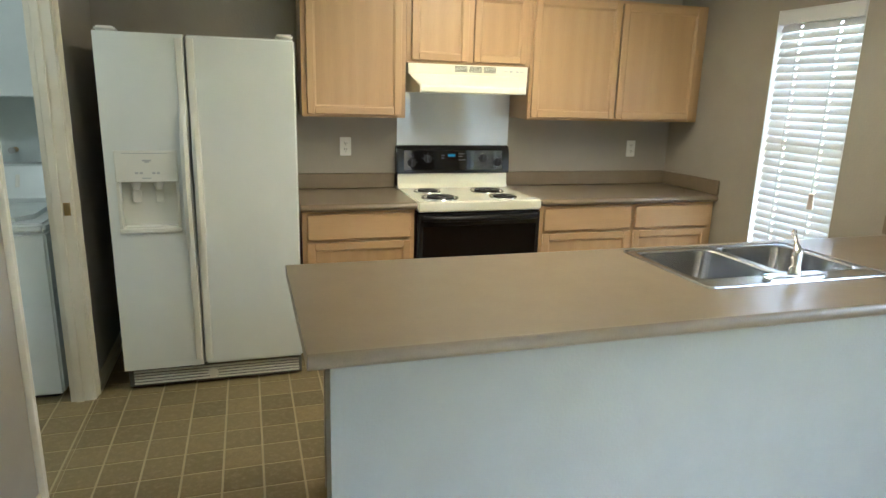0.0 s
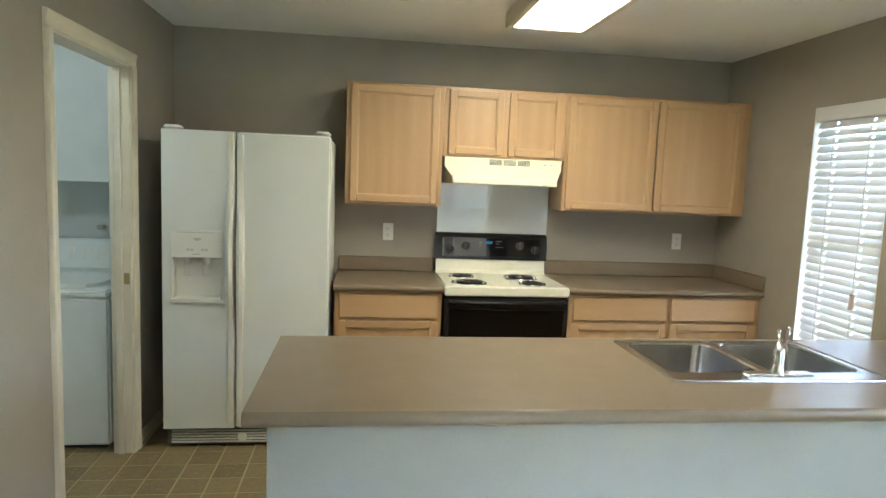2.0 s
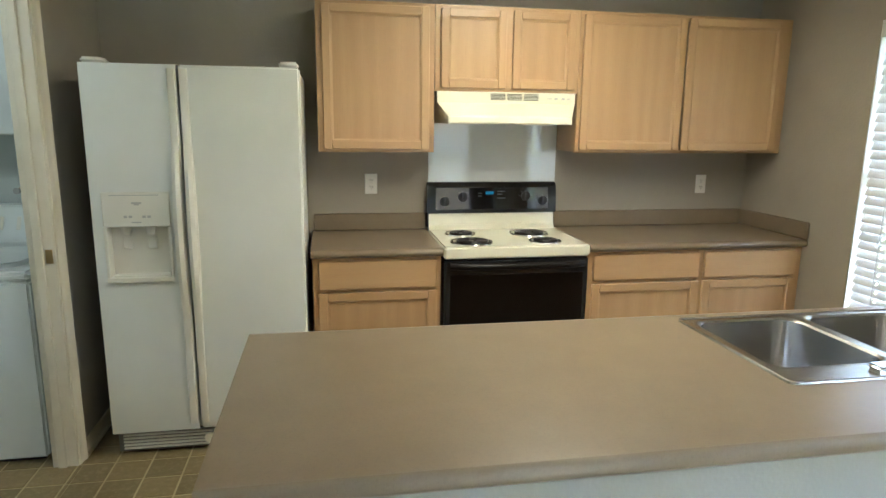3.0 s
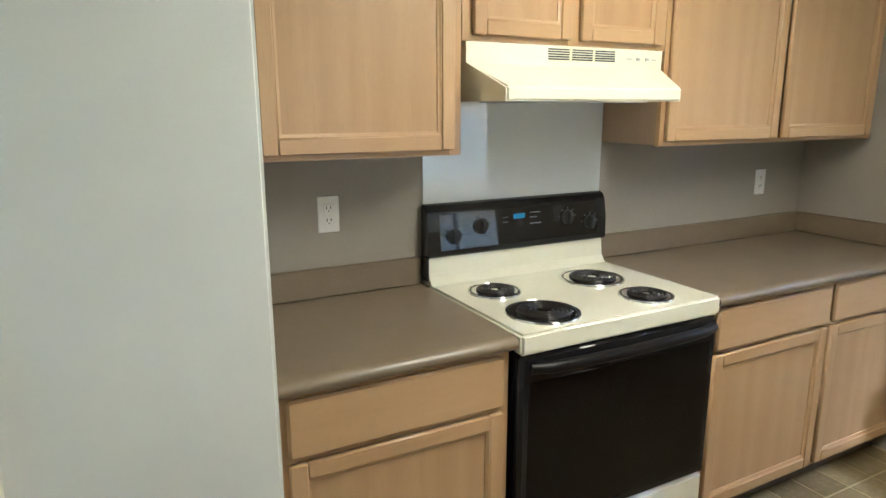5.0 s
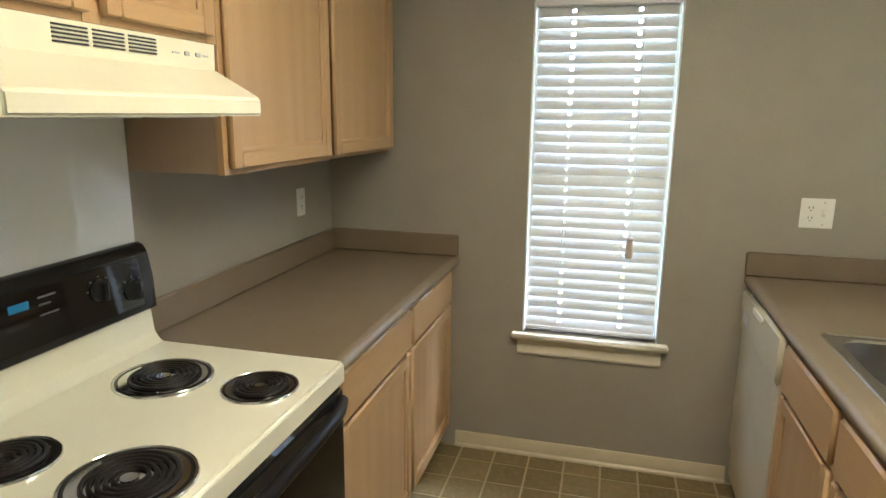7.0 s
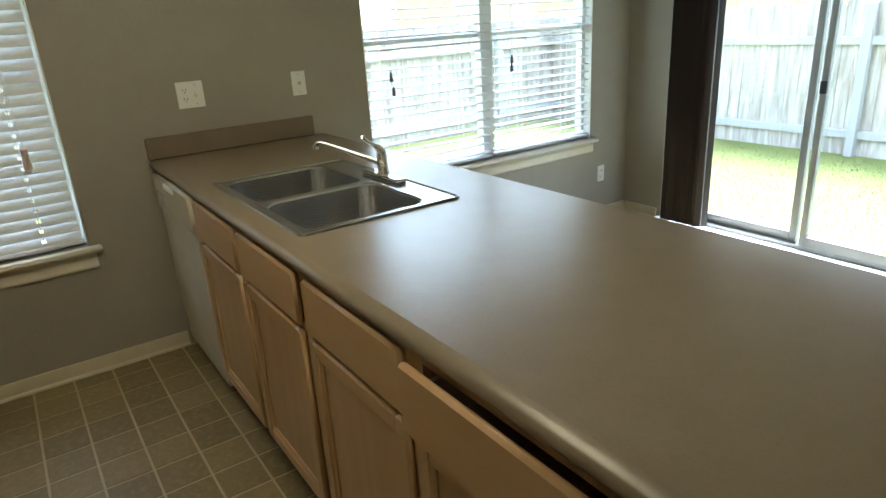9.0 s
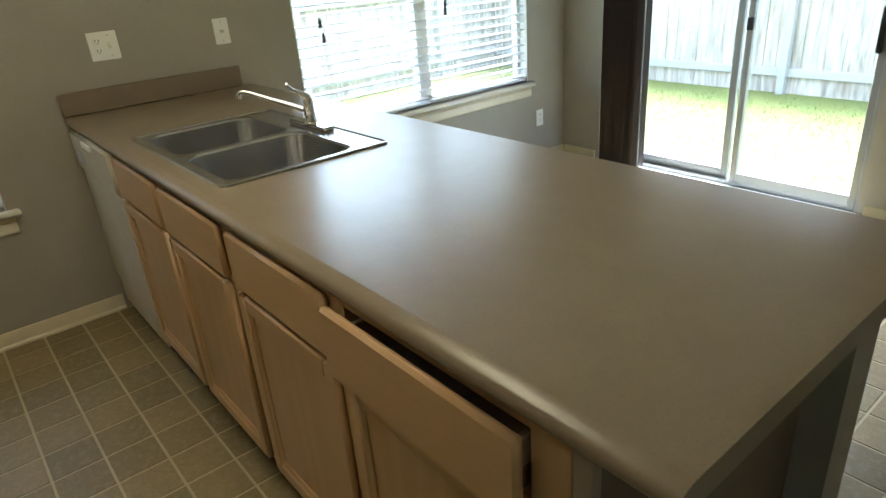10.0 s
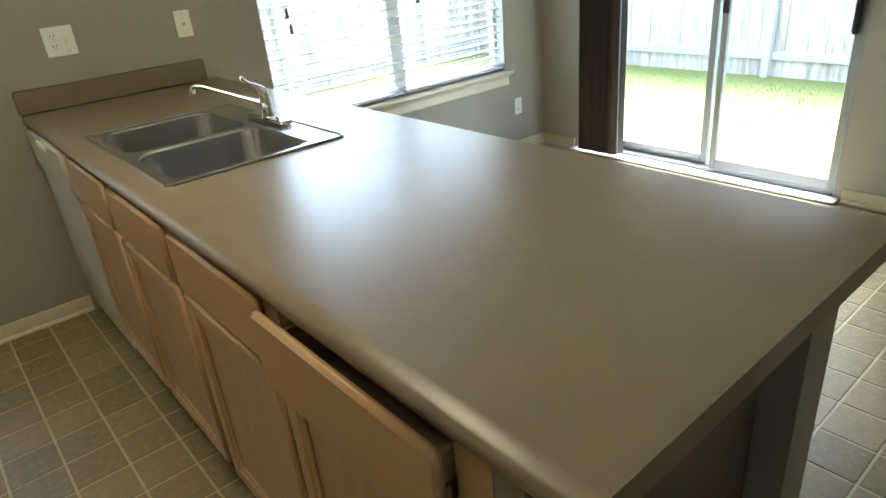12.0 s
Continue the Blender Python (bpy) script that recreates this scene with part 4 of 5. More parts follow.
for x in (-1.425, -1.325):
    lv = bmesh.new()
    cyl(lv, (x, ff + 0.030, 1.052), 0.014, 0.036, "z", 18, r2=0.024)
    part("spout", lv, M_FRIDGE_TRIM, left)
    part("paddle", boxes((x - 0.020, x + 0.020, ff + 0.040, ff + 0.046, 0.968, 1.030), r=0.003), M_FRIDGE_TRIM, left)
part("drip_grille", boxes((dx0 + 0.01, dx1 - 0.01, ff + 0.002, yk - 0.014, 0.8505, 0.856)), M_FRIDGE_TRIM, left)


def fridge_handle(x, out, parent):
    """A full-height trim strip that swells outward into a grip at mid height."""
    bm = bmesh.new()
    n = 40
    rows = []
    for i in range(n + 1):
        z = 0.150 + (1.735 - 0.150) * i / n
        g = max(0.0, math.sin(math.pi * (z - 0.70) / 0.70)) ** 0.5 if 0.70 < z < 1.40 else 0.0
        w = 0.036 + 0.006 * g
        d = 0.010 + 0.040 * g
        xa, xb = (x - w, x) if out < 0 else (x, x + w)
        rows.append([bm.verts.new(p) for p in ((xa, ff + 0.001, z), (xa + 0.004, ff - d * 0.8, z), ((xa + xb) / 2, ff - d, z), (xb - 0.004, ff - d * 0.8, z), (xb, ff + 0.001, z))])
    for p, q in zip(rows, rows[1:]):
        for k in range(4):
            bm.faces.new((p[k], p[k + 1], q[k + 1], q[k]))
    bm.faces.new(rows[0])
    bm.faces.new(rows[-1])
    bmesh.ops.recalc_face_normals(bm, faces=bm.faces[:])
    part("handle", bm, M_FRIDGE_TRIM, parent, "ivory full-height door handle")


fridge_handle(fsp - 0.006, -1, left)
fridge_handle(fsp + 0.006, 1, right)
for x in (fx0 + 0.05, fx1 - 0.045):
    part("hinge_cap", boxes((x - 0.042, x + 0.038, ff + 0.004, -0.70, 1.7525, 1.775), r=0.008, seg=2), M_FRIDGE_TRIM, fr, "ivory hinge cap")
gr = part("base_grille", boxes((fx0 + 0.012, fx1 - 0.006, ff + 0.034, ff + 0.05, 0.012, 0.110), r=0.003), M_SLOTS, fr, "grey slotted base grille")
med = bmesh.new()
cyl(med, (-1.13, ff + 0.018, 0.062), 0.026, 0.012, "y", 24, r=0.002)
part("medallion", med, M_FRIDGE_TRIM, gr, "round ivory medallion")
for k in range(5):
    z = 0.026 + k * 0.016
    part("slat", boxes((fx0 + 0.035, fx1 - 0.02, ff + 0.022, ff + 0.0335, z, z + 0.0085), r=0.002), M_FRIDGE_TRIM, gr)
part("foot", boxes((fx0 + 0.03, fx1 - 0.03, -0.70, -0.15, 0.0, 0.02)), M_SLOT, fr)

# ---- peninsula ----
PF, PK, PX0 = -1.856, -2.63, -0.796    # cabinet face, knee wall's outer face, slab's end
PBK = -2.515                          # cabinets' back


def pen_unit(name, label, x0, x1, fronts, stiles, opened=None):
    c = base_unit(name, label, x0, x1, PF, 1, PBK, fronts, fronts, stiles, "pale oak peninsula cabinets", opened)
    return c


pen_unit("sink_base_cabinet", "pale oak sink base cabinet with two doors", 0.428, 1.428, [(0.452, 0.910), (0.944, 1.404)], [(0.428, 0.468), (0.902, 0.952), (1.388, 1.428)])
OD = (-0.588, -0.098)
du = pen_unit("base_cabinet", "pale oak base cabinet with an open drawer and dark end panel", -0.640, 0.426, [OD, (-0.062, 0.402)], [(-0.640, -0.572), (-0.112, -0.048), (0.386, 0.426)], OD)
part("filler_panel", boxes((-0.672, -0.641, PF - 0.020, PF - 0.002, 0.0, 0.871), r=0.001), M_FILLER, du, "matte grey-brown filler board")
# shade below the slab's overhang is put into this panel's colour
part("end_panel", boxes((-0.668, -0.6405, PBK, PF - 0.0205, 0.0, 0.871), r=0.001), M_END, du, "brown veneered end panel, its colour darkened for shade")
PULL = 0.026
b_ = thing("drawer", (-0.34, PF, 0.70), "pale oak drawer pulled slightly open", "drawer")
part("drawer_front", boxes((OD[0], OD[1], PF + PULL, PF + PULL + 0.020, 0.712, 0.861), r=0.006, seg=2), M_WOOD_X, b_)
for a in (OD[0] + 0.03, OD[1] - 0.042):
    part("drawer_side", boxes((a, a + 0.012, PF - 0.42, PF + PULL - 0.001, 0.728, 0.822), r=0.002), M_WOOD_IN, b_)
part("drawer_bottom", boxes((OD[0] + 0.042, OD[1] - 0.042, PF - 0.42, PF + PULL - 0.001, 0.728, 0.736)), M_WOOD_IN, b_)
part("drawer_back", boxes((OD[0] + 0.042, OD[1] - 0.042, PF - 0.42, PF - 0.408, 0.736, 0.822)), M_WOOD_IN, b_)
for x in (OD[0] + 0.022, OD[1] - 0.030):
    part("slide", boxes((x, x + 0.006, PF - 0.40, PF + PULL - 0.004, 0.745, 0.775)), M_STEEL, b_, "grey metal drawer slide")

# dishwasher
dw = thing("dishwasher", (1.735, -2.2, 0.0), "ivory-white built-in dishwasher at the wall end of the peninsula", "dishwasher")
part("body", boxes((1.436, 2.040, PBK, PF - 0.012, 0.02, 0.868)), M_SLOT, dw)
dd = part("door", boxes((1.436, 2.040, PF - 0.011, PF + 0.014, 0.185, 0.700), r=0.006, seg=2), M_DISH, dw)
cp = part("control_panel", boxes((1.436, 2.040, PF - 0.011, PF + 0.026, 0.706, 0.866), r=0.008, seg=2), M_DISH, dw, "ivory control panel")
part("latch", boxes((1.66, 1.80, PF + 0.024, PF + 0.034, 0.832, 0.856), r=0.004), M_FRIDGE_TRIM, cp)
sl_ = bmesh.new()
for k in range(7):
    box(sl_, 1.87 + k * 0.016, 1.878 + k * 0.016, PF + 0.0255, PF + 0.0275, 0.745, 0.80)
part("vent_grille", sl_, M_GRILLE, cp)
part("lower_panel", boxes((1.436, 2.040, PF - 0.03, PF + 0.004, 0.045, 0.180), r=0.004), M_DISH, dw)
part("foot", boxes((1.46, 2.02, PBK + 0.05, PF - 0.05, 0.0, 0.02)), M_SLOT, dw)

# knee wall on the dining side
knee = single("wall_knee", boxes((-0.737, XW - 0.001, PK, PBK - 0.002, 0.0, TOP - 0.043)), M_KNEE, "pale grey textured half wall under the peninsula counter", "wall", "structure")
# its end is painted like the room
knee.data.materials.append(M_WALL)
for poly in knee.data.polygons:
    poly.material_index = 1 if poly.normal.x < -0.9 else 0
baseboard(1, PK, -1, -0.737, XW - 0.024)

# counter with a real cut-out for the sink
SX0, SX1, SY0, SY1 = 0.536, 1.350, -2.435, -1.905
PB0, PB1 = -2.688, -1.831
pc = thing("countertop", (0.6, -2.25, TOP - 0.042), "taupe laminate peninsula countertop with a rolled front edge", "countertop")
bm = bmesh.new()
cx0, cx1, cy0, cy1 = SX0 + 0.016, SX1 - 0.016, SY0 + 0.016, SY1 - 0.016
nose_slab(bm, PX0, XW - 0.002, cy1, PB1, 1)
pts_b = [(cy0, TOP - 0.042), (cy0, TOP)]
for k in range(7):
    a = math.pi / 2 - math.pi * k / 6
    pts_b.append((PB0 + 0.014 - 0.014 * math.cos(a), TOP - 0.021 + 0.021 * math.sin(a)))
prism(bm, pts_b, 0, PX0, XW - 0.002)
box(bm, PX0, cx0, cy0, cy1, TOP - 0.042, TOP)
box(bm, cx1, XW - 0.002, cy0, cy1, TOP - 0.042, TOP)
bmesh.ops.remove_doubles(bm, verts=bm.verts[:], dist=1e-5)
part("slab", bm, M_COUNTER, pc)
part("side_splash", splash(XW - 0.021, XW - 0.002, -2.622, PB1 + 0.002), M_COUNTER, pc)

# ---- double sink and faucet ----
sk = thing("kitchen_sink", ((SX0 + SX1) / 2, (SY0 + SY1) / 2, TOP), "stainless steel double-bowl drop-in sink", "sink")


def rounded(x0, x1, y0, y1, r, n=6):
    out = []
    for cx, cy, a0 in ((x1 - r, y1 - r, 0), (x0 + r, y1 - r, 90), (x0 + r, y0 + r, 180), (x1 - r, y0 + r, 270)):
        for k in range(n + 1):
            a = radians(a0 + 90 * k / n)
            out.append((cx + r * math.cos(a), cy + r * math.sin(a)))
    return out


def loops(bm, rows, cap=False):
    rings = [[bm.verts.new((x, y, z)) for x, y in loop] for loop, z in rows]
    for p, q in zip(rings, rings[1:]):
        for i in range(len(p)):
            j = (i + 1) % len(p)
            bm.faces.new((p[i], p[j], q[j], q[i]))
    if cap:
        bm.faces.new(rings[-1])
    return rings


bowls = [(SX0 + 0.030, (SX0 + SX1) / 2 - 0.012), ((SX0 + SX1) / 2 + 0.012, SX1 - 0.030)]
by0, by1 = SY0 + 0.095, SY1 - 0.030
zr = TOP + 0.0065
bm = bmesh.new()
# rim: raised rolled edge and flat deck round the bowls
loops(bm, [(rounded(SX0, SX1, SY0, SY1, 0.022), TOP + 0.0008), (rounded(SX0 + 0.002, SX1 - 0.002, SY0 + 0.002, SY1 - 0.002, 0.022), TOP + 0.006), (rounded(SX0 + 0.006, SX1 - 0.006, SY0 + 0.006, SY1 - 0.006, 0.02), TOP + 0.0075), (rounded(SX0 + 0.012, SX1 - 0.012, SY0 + 0.012, SY1 - 0.012, 0.018), zr - 0.003)])
zd = zr - 0.003
for row in ((SX0 + 0.012, SX1 - 0.012, SY0 + 0.012, by0), (SX0 + 0.012, SX1 - 0.012, by1, SY1 - 0.012), (SX0 + 0.012, bowls[0][0], by0, by1), (bowls[0][1], bowls[1][0], by0, by1), (bowls[1][1], SX1 - 0.012, by0, by1)):
    box(bm, *row, zd - 0.004, zd)
part("rim", bm, M_STEEL, sk)
for a, b in bowls:
    bm = bmesh.new()
    # corner fillers between the square hole and the round bowl, then the bowl itself
    loops(bm, [(rounded(a - 0.001, b + 0.001, by0 - 0.001, by1 + 0.001, 0.002), zd + 0.0004), (rounded(a + 0.004, b - 0.004, by0 + 0.004, by1 - 0.004, 0.055), zd + 0.0002), (rounded(a + 0.010, b - 0.010, by0 + 0.010, by1 - 0.010, 0.055), zd - 0.006), (rounded(a + 0.022, b - 0.022, by0 + 0.022, by1 - 0.022, 0.055), zd - 0.15), (rounded(a + 0.034, b - 0.034, by0 + 0.034, by1 - 0.034, 0.05), zd - 0.172), (rounded(a + 0.06, b - 0.06, by0 + 0.06, by1 - 0.06, 0.04), zd - 0.178)], cap=True)
    bmesh.ops.recalc_face_normals(bm, faces=bm.faces[:])
    bmesh.ops.reverse_faces(bm, faces=bm.faces[:])
    bw = part("bowl", bm, M_STEEL, sk)
    part("drain", lathe(bmesh.new(), [(0.045, -0.002), (0.045, 0.003), (0.038, 0.004), (0.030, 0.0), (0.004, -0.001)], ((a + b) / 2, (by0 + by1) / 2, zd - 0.1775), 24), M_CHROME, bw, "chrome basket drain")

fc = thing("faucet", (0.935, -2.388, zd), "chrome single-lever kitchen faucet on the sink deck", "faucet")
fxc, fyc = 0.935, -2.388
part("base_plate", boxes((fxc - 0.128, fxc + 0.128, fyc - 0.026, fyc + 0.026, zd + 0.0005, zd + 0.017), r=0.010, seg=3), M_CHROME, fc)
part("column", lathe(bmesh.new(), [(0.025, 0.016), (0.0205, 0.026), (0.0185, 0.050), (0.0190, 0.078), (0.0175, 0.094), (0.0120, 0.106), (0.004, 0.110)], (fxc, fyc, zd), 28), M_CHROME, fc)
sp = [(fxc + 0.012, fyc + 0.012, zd + 0.060), (fxc + 0.050, fyc + 0.055, zd + 0.082), (fxc + 0.090, fyc + 0.100, zd + 0.105), (fxc + 0.130, fyc + 0.147, zd + 0.129), (fxc + 0.141, fyc + 0.160, zd + 0.133), (fxc + 0.149, fyc + 0.169, zd + 0.131), (fxc + 0.152, fyc + 0.173, zd + 0.123)]
spt = part("spout", tube(bmesh.new(), sp, [0.0105, 0.0080, 0.0068, 0.0064, 0.0066, 0.0072, 0.0078], 14), M_CHROME, fc)
part("aerator", cyl(bmesh.new(), (fxc + 0.1525, fyc + 0.174, zd + 0.116), 0.0098, 0.015, "z", 18, r=0.0015), M_CHROME, spt)
lv = [(fxc, fyc, zd + 0.096), (fxc + 0.005, fyc + 0.009, zd + 0.109), (fxc + 0.011, fyc + 0.020, zd + 0.119), (fxc + 0.019, fyc + 0.034, zd + 0.128), (fxc + 0.026, fyc + 0.046, zd + 0.139), (fxc + 0.030, fyc + 0.053, zd + 0.148), (fxc + 0.0315, fyc + 0.056, zd + 0.152)]
part("lever", tube(bmesh.new(), lv, [0.0165, 0.0130, 0.0075, 0.0052, 0.0054, 0.0082, 0.0050], 12), M_CHROME, fc)


# ---- wall plates ----
def wall_plate(label, axis, face, out, u, z, w, h, kinds):
    """Plate on a wall; kinds: what sits in each gang (outlet, switch, jack)."""
    def bx(u0, u1, d0, d1, z0, z1, r=0.0):
        a, b = face + out * d0, face + out * d1
        a, b = min(a, b), max(a, b)
        return boxes((a, b, u0, u1, z0, z1) if axis == 0 else (u0, u1, a, b, z0, z1), r=r)
    base = (face, u, z) if axis == 0 else (u, face, z)
    p = thing("outlet_plate" if "outlet" in kinds else "jack_plate", base, label, "outlet" if "outlet" in kinds else "wall plate")
    part("plate", bx(u - w / 2, u + w / 2, 0.0008, 0.006, z - h / 2, z + h / 2, 0.003), M_PLATE, p)
    n = len(kinds)
    for i, kd in enumerate(kinds):
        c = u + (i - (n - 1) / 2) * 0.046
        if kd == "outlet":
            for dz in (-0.0195, 0.0195):
                q = part("receptacle", bx(c - 0.0165, c + 0.0165, 0.0055, 0.0085, z + dz - 0.0145, z + dz + 0.0145, 0.002), M_PLATE, p)
                for du in (-0.0065, 0.0065):
                    part("slot", bx(c + du - 0.0014, c + du + 0.0014, 0.0080, 0.0089, z + dz - 0.002, z + dz + 0.008), M_HOLE, q)
                part("slot", bx(c - 0.002, c + 0.002, 0.0080, 0.0089, z + dz - 0.010, z + dz - 0.006), M_HOLE, q)
        elif kd == "switch":
            part("toggle_well", bx(c - 0.006, c + 0.006, 0.0055, 0.0068, z - 0.013, z + 0.013), M_TRIM, p)
            part("toggle", bx(c - 0.004, c + 0.004, 0.0055, 0.016, z + 0.001, z + 0.011, 0.001), M_PLATE, p)
        else:
            part("jack", bx(c - 0.008, c + 0.008, 0.0055, 0.012, z - 0.007, z + 0.007, 0.001), M_GRILLE, p)
        if kd != "outlet":
            for dz in (-0.042, 0.042):
                part("screw", bx(c - 0.003, c + 0.003, 0.0055, 0.0072, z + dz - 0.003, z + dz + 0.003, 0.001), M_GRILLE, p)


wall_plate("white duplex outlet above the counter beside the fridge", 1, YB, -1, -0.316, 1.179, 0.070, 0.115, ["outlet"])
wall_plate("white duplex outlet above the corner counter", 1, YB, -1, 1.745, 1.168, 0.070, 0.115, ["outlet"])
wall_plate("white double plate with outlet and switch above the sink counter", 0, XW, -1, -2.060, 1.174, 0.117, 0.115, ["switch", "outlet"])
wall_plate("white telephone jack plate near the dining window", 0, XW, -1, -2.576, 1.172, 0.072, 0.115, ["jack"])
wall_plate("white duplex outlet low on the dining wall", 0, XW, -1, -4.752, 0.325, 0.070, 0.115, ["outlet"])

# floor register in the dining corner
fv = thing("floor_vent", (1.84, -4.91, 0.0), "brown metal floor register in the dining corner", "air vent")
part("frame", boxes((1.70, 1.99, -4.962, -4.950, 0.004, 0.010), (1.70, 1.99, -4.862, -4.850, 0.004, 0.010), (1.70, 1.712, -4.950, -4.862, 0.004, 0.010), (1.978, 1.99, -4.950, -4.862, 0.004, 0.010), r=0.001), M_VENT, fv)
for k in range(13):
    x = 1.724 + k * 0.0205
    part("louvre", boxes((x - 0.004, x + 0.004, -4.950, -4.862, 0.004, 0.008)), M_VENT, fv)

# ---- laundry ----
wa = thing("washing_machine", (-2.16, -0.47, 0.0), "white top-loading washing machine in the laundry", "washing machine")
wx0, wx1, wf = -2.50, -1.828, -0.80
part("cabinet", boxes((wx0, wx1, wf, -0.11, 0.02, 0.838), r=0.012, seg=3), M_WASHER, wa)
part("top", boxes((wx0 - 0.002, wx1 + 0.002, wf - 0.006, -0.11, 0.841, 0.885), r=0.014, seg=3), M_WASHER, wa)
bm = bmesh.new()
loop = [(wx0 + 0.07, -0.33), (wx0 + 0.07, wf + 0.12), (wx0 + 0.13, wf + 0.045), (wx1 - 0.13, wf + 0.045), (wx1 - 0.07, wf + 0.12), (wx1 - 0.07, -0.33)]
prism(bm, loop, 2, 0.8855, 0.908)
part("lid", bm, M_WASHER, wa)
part("lid_seam", boxes((wx0 + 0.10, wx1 - 0.10, wf + 0.030, wf + 0.036, 0.8845, 0.8865)), M_GRILLE, wa)
bm = bmesh.new()
prism(bm, [(-0.11, 0.886), (-0.29, 0.886), (-0.292, 0.925), (-0.284, 0.94), (-0.215, 1.085), (-0.200, 1.095), (-0.11, 1.095)], 0, wx0, wx1)
co = part("console", bm, M_WASHER, wa)
dial = bmesh.new()
cyl(dial, (0, 0, 0.009), 0.034, 0.018, "z", 24, r=0.003)
bmesh.ops.transform(dial, matrix=Matrix.Translation((wx1 - 0.075, -0.2515, 1.008)) @ Matrix.Rotation(radians(64.6), 4, "X"), verts=dial.verts[:])
part("dial", dial, M_FRIDGE_TRIM, co, "pale round control dial")
for k in range(3):
    b0 = bmesh.new()
    box(b0, -0.010, 0.010, -0.035, 0.035, 0.0, 0.004, r=0.0015)
    bmesh.ops.transform(b0, matrix=Matrix.Translation((wx1 - 0.25 - 0.08 * k, -0.2500, 1.010)) @ Matrix.Rotation(radians(64.6), 4, "X"), verts=b0.verts[:])
    part("selector", b0, M_FRIDGE_TRIM, co)
part("marking", boxes((wx0 + 0.02, wx1 - 0.02, -0.2868, -0.2848, 0.912, 0.916)), M_GRILLE, co)
part("foot", boxes((wx0 + 0.03, wx1 - 0.03, wf + 0.03, -0.14, 0.0, 0.02)), M_SLOT, wa)
vl = thing("washer_valve", (-2.12, YB - 0.014, 1.16), "dark water valve on the wall behind the washing machine", "water valve")
part("body", cyl(bmesh.new(), (-2.12, YB - 0.045, 1.16), 0.014, 0.06, "y", 14), M_BRASS, vl)
part("wheel", cyl(bmesh.new(), (-2.12, YB - 0.085, 1.16), 0.017, 0.014, "y", 20, r=0.003), M_GRILLE, vl, "grey valve wheel")
lc = thing("laundry_cabinet", (-2.35, YB - 0.014, 1.445), "plain white wall cabinet above the washing machine", "cabinet")
part("body", boxes((XLL + 0.004, XL - WW - 0.014, -0.36, YB - 0.015, 1.445, 2.25), r=0.002), M_LAUNDRY, lc)
for a, b in ((XLL + 0.006, -2.385), (-2.381, XL - WW - 0.016)):
    part("door", boxes((a, b, -0.380, -0.361, 1.449, 2.246), r=0.003), M_WASHER, lc)

# ---- outdoors ----
GZ = -0.30
bm = bmesh.new()
bmesh.ops.create_grid(bm, x_segments=2, y_segments=2, size=400.0, matrix=Matrix.Translation((0, 0, GZ)))
single("ground", bm, M_LAWN, "short green and straw-coloured lawn", "lawn", "structure")
bl = bmesh.new()
rng = random.Random(5)
for i in range(14000):
    x, y = rng.uniform(-3.5, 6.0), -5.4 - 3.7 * rng.random() ** 0.9
    h, a, ln = rng.uniform(0.012, 0.032), rng.uniform(0, 6.28), rng.uniform(0.0, 0.03)
    w = 0.004
    p = Vector((x, y, GZ))
    u = Vector((math.cos(a), math.sin(a), 0))
    v = Vector((-u.y, u.x, 0))
    bl.faces.new([bl.verts.new(q) for q in (p - w * u, p + w * u, p + ln * v + Vector((0, 0, h)))])
single("grass", bl, M_BLADE, "blades of short patchy grass on the lawn", "grass", "stuff")
single("foundation", boxes((XLL - WT, XW + WT, YS - WT, YB + WT, GZ - 0.05, -0.021)), M_GRILLE, "concrete slab under the house", "foundation", "structure")


def fence(label, origin, turn, length, posts):
    """A board fence: rails and posts on the house side, uneven weathered boards behind. It runs along its own x."""
    f = thing("fence", origin, label, "fence")
    f.rotation_euler = (0, 0, radians(turn))
    rnd = random.Random(int(length * 10))

    def add(name, bm, mat, label=""):
        ob = new(name, mesh_of(name, bm, mat))
        ob.parent = f
        return tagged(ob, label)
    for z in (0.24, 1.24):
        add("rail", boxes((0, length, -0.006, 0.036, z - 0.045, z + 0.045), r=0.004), M_RAIL)
    for p in posts:
        add("post", boxes((p - 0.045, p + 0.045, -0.002, 0.09, 0.0, 1.62), r=0.005), M_RAIL)
    w, h = 0.138, 1.62
    bm = bmesh.new()
    prism(bm, [(-w / 2, 0.0), (w / 2, 0.0), (w / 2, h - 0.03), (w / 2 - 0.03, h), (-w / 2 + 0.03, h), (-w / 2, h - 0.03)], 1, -0.009, 0.009)
    me = mesh_of("board", bm, M_FENCE)
    n = int(length / 0.142)
    for i in range(n):
        o = new("board", me)
        o.parent = f
        o.matrix_basis = pose(0.07 + i * 0.142, -0.017 + rnd.uniform(-0.004, 0.004), 0.03 + rnd.uniform(-0.02, 0.03), rnd.uniform(-0.6, 0.6), rnd.uniform(-0.5, 0.5), rnd.uniform(-2, 2))
    add("kick_board", boxes((0, length, -0.035, -0.012, 0.0, 0.10)), M_FENCE)


fence("grey weathered board fence across the back lawn", (-6.0, -9.1, GZ), 0, 14.0, [1.0, 3.4, 5.8, 8.25, 10.7, 13.1])
fence("grey weathered board fence along the side of the yard", (7.0, -9.1, GZ), 90, 12.0, [1.2, 3.6, 6.0, 8.4, 10.8])

# neighbour's house beyond the fence; height and distance set to block sky glare indoors
nh = thing("house", (6.0, -17.0, GZ), "tan two-storey neighbouring house with a brown shingled roof beyond the fence", "house")
part("wall", boxes((-8.0, 20.0, -20.0, -14.0, GZ, 4.4)), M_STUCCO, nh)
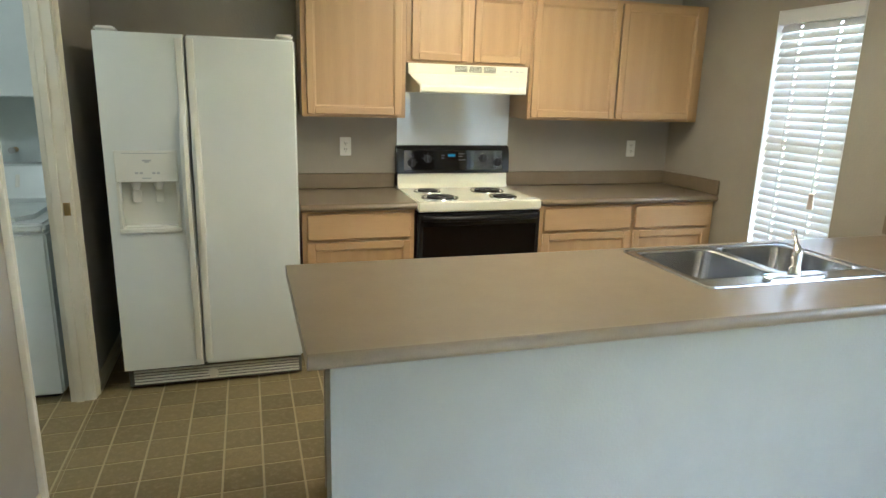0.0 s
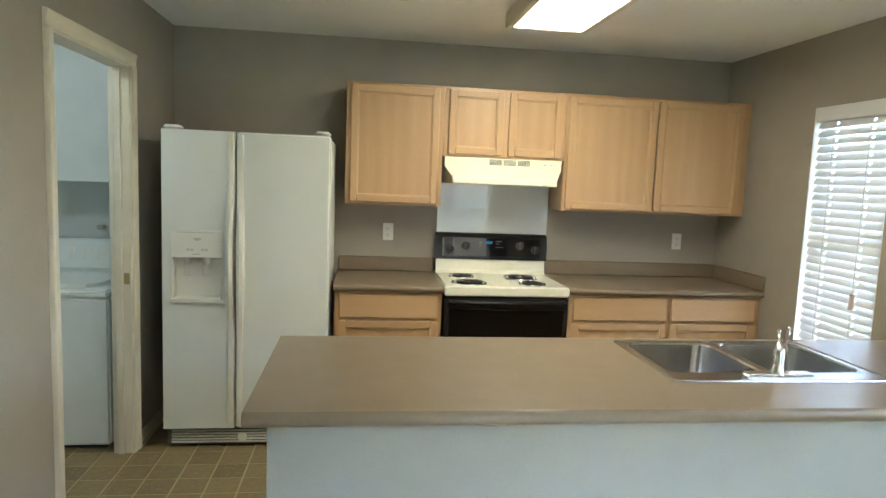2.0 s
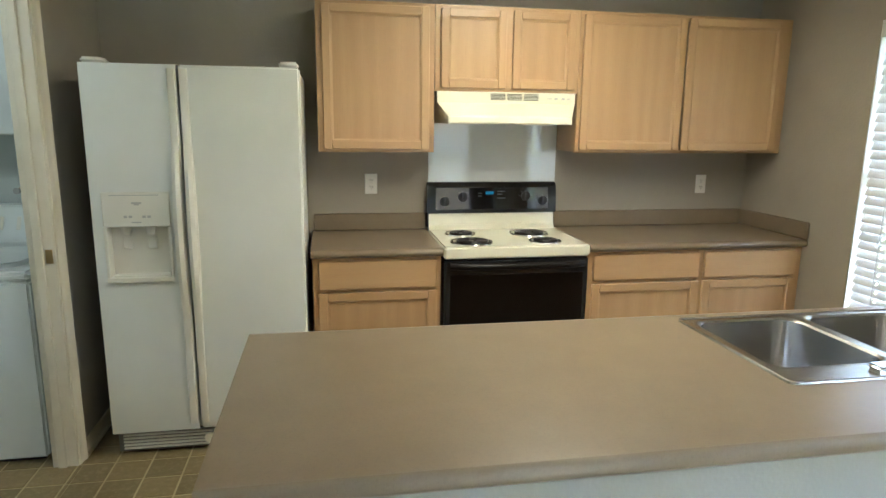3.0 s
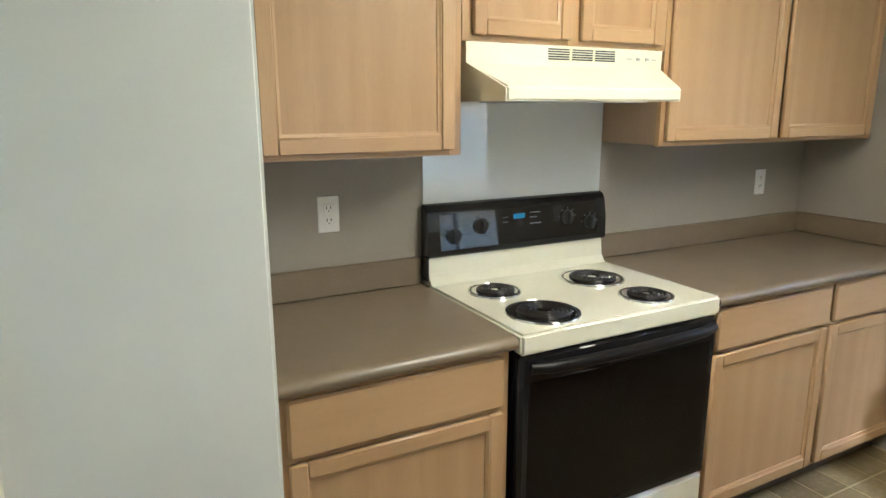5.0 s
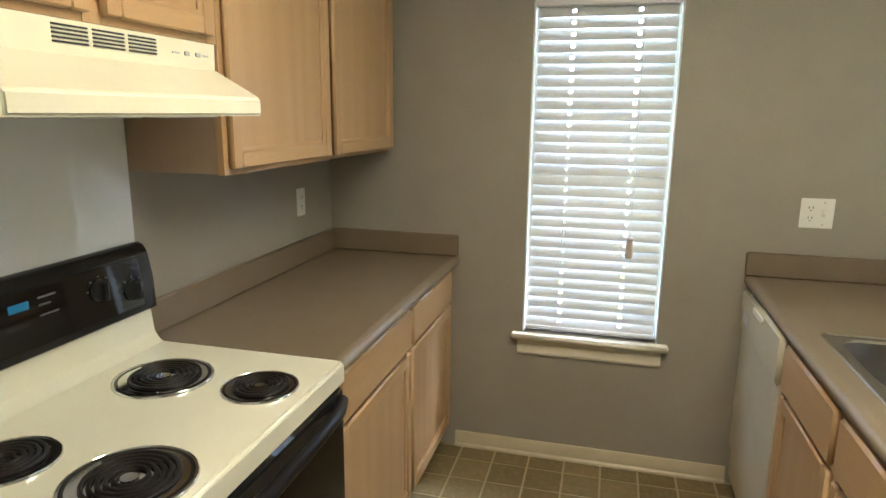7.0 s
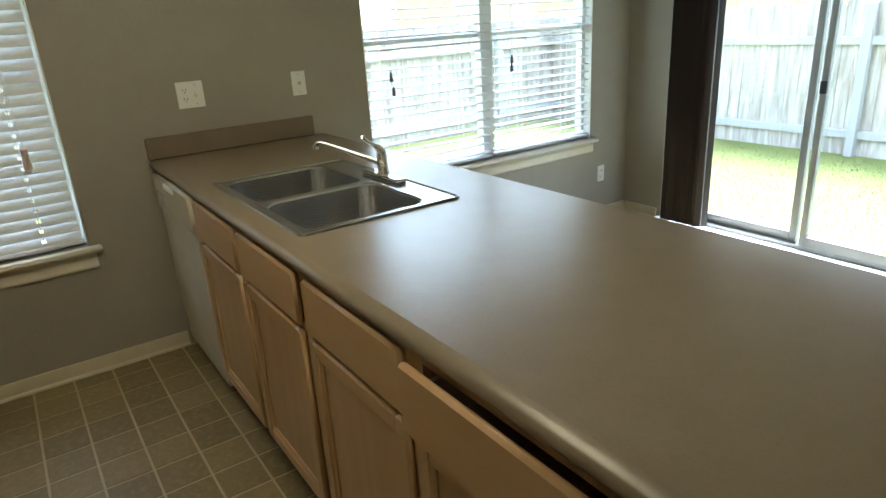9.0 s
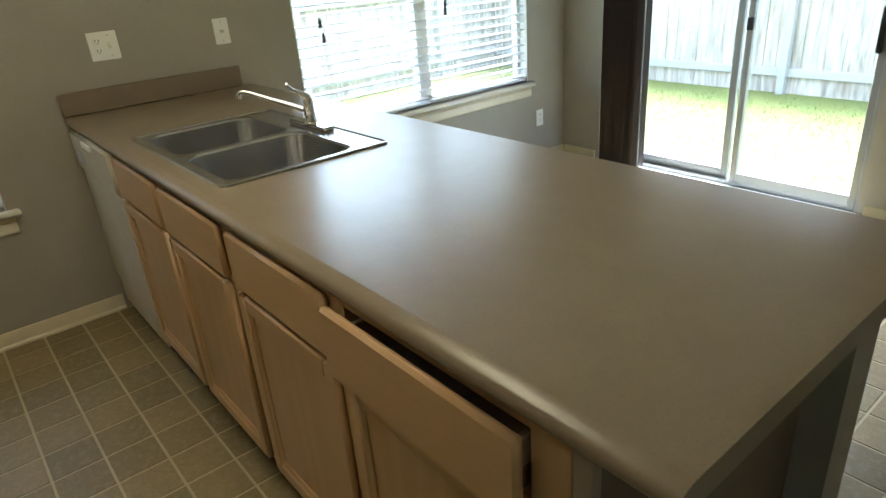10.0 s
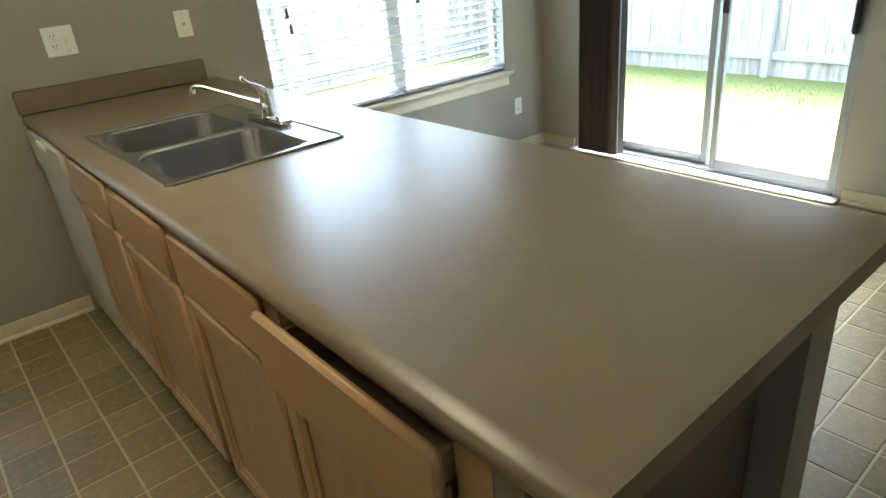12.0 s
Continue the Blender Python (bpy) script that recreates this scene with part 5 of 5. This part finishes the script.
bm = bmesh.new()
prism(bm, [(-13.5, 4.3), (-13.5, 4.45), (-17.0, 6.7), (-20.5, 4.45), (-20.5, 4.3)], 0, -8.5, 20.5)
part("roof", bm, M_SHINGLE, nh, "brown shingled gable roof")

# ---- floor ----
floor = boxes((XLL - WT, XW + WT, YS - WT, YB + WT, -0.02, 0.0))
floor_ob = single("floor", floor, M_GROUT, "slate-patterned vinyl tile floor with pale joints", "floor", "structure")
PITCH, TX, TY = 0.1575, -1.060, -1.013


def tile_bm(bm, x, y, s=0.0748, c=0.0015, h=0.0022, keep=None):
    """One tile; keep: the part of the plan (x0, x1, y0, y1) that it is cut to."""
    x0, x1, y0, y1 = x - s, x + s, y - s, y + s
    if keep:
        x0, x1, y0, y1 = max(x0, keep[0]), min(x1, keep[1]), max(y0, keep[2]), min(y1, keep[3])
        if x1 - x0 < 0.012 or y1 - y0 < 0.012:
            return
    lo = [bm.verts.new((a, b, 0.0001)) for a, b in ((x0, y0), (x1, y0), (x1, y1), (x0, y1))]
    hi = [bm.verts.new((a, b, h)) for a, b in ((x0 + c, y0 + c), (x1 - c, y0 + c), (x1 - c, y1 - c), (x0 + c, y1 - c))]
    bm.faces.new(hi)
    for i in range(4):
        j = (i + 1) % 4
        bm.faces.new((lo[i], lo[j], hi[j], hi[i]))


bm = bmesh.new()
tile_bm(bm, 0, 0)
tile_mesh = mesh_of("tile", bm, M_TILE, True)
rest = bmesh.new()
ROOM = (XL + 0.020, XW - 0.020, YS + 0.020, YB - 0.02)
WASH = (XLL + 0.005, XL + 0.018, YLL + 0.005, YB - 0.02)
count = 0
for i in range(-13, 22):
    for j in range(-26, 8):
        x, y = TX + (i + 0.5) * PITCH, TY + (j + 0.5) * PITCH
        if y > -0.50 and x > -0.6 or (-2.45 > y > -2.6 and x > -0.66):
            continue
        inside = ROOM[0] + 0.08 < x < ROOM[1] - 0.08 and ROOM[2] + 0.08 < y < ROOM[3] - 0.08
        near = inside and ((-1.86 < y < -0.60 and x > -1.7) or (x < -0.74 and -3.0 < y <= -1.86))
        if near and count < 300:
            t = new("tile", tile_mesh)
            t.parent = floor_ob
            t.location = (x, y, 0)
            count += 1
        else:
            tile_bm(rest, x, y, keep=ROOM)
            tile_bm(rest, x, y, keep=WASH)
more = new("tile_field", mesh_of("tile_field", rest, M_TILE_FAR, True))
more.parent = floor_ob
tagged(more, "more slate-patterned vinyl tiles", kind="stuff")
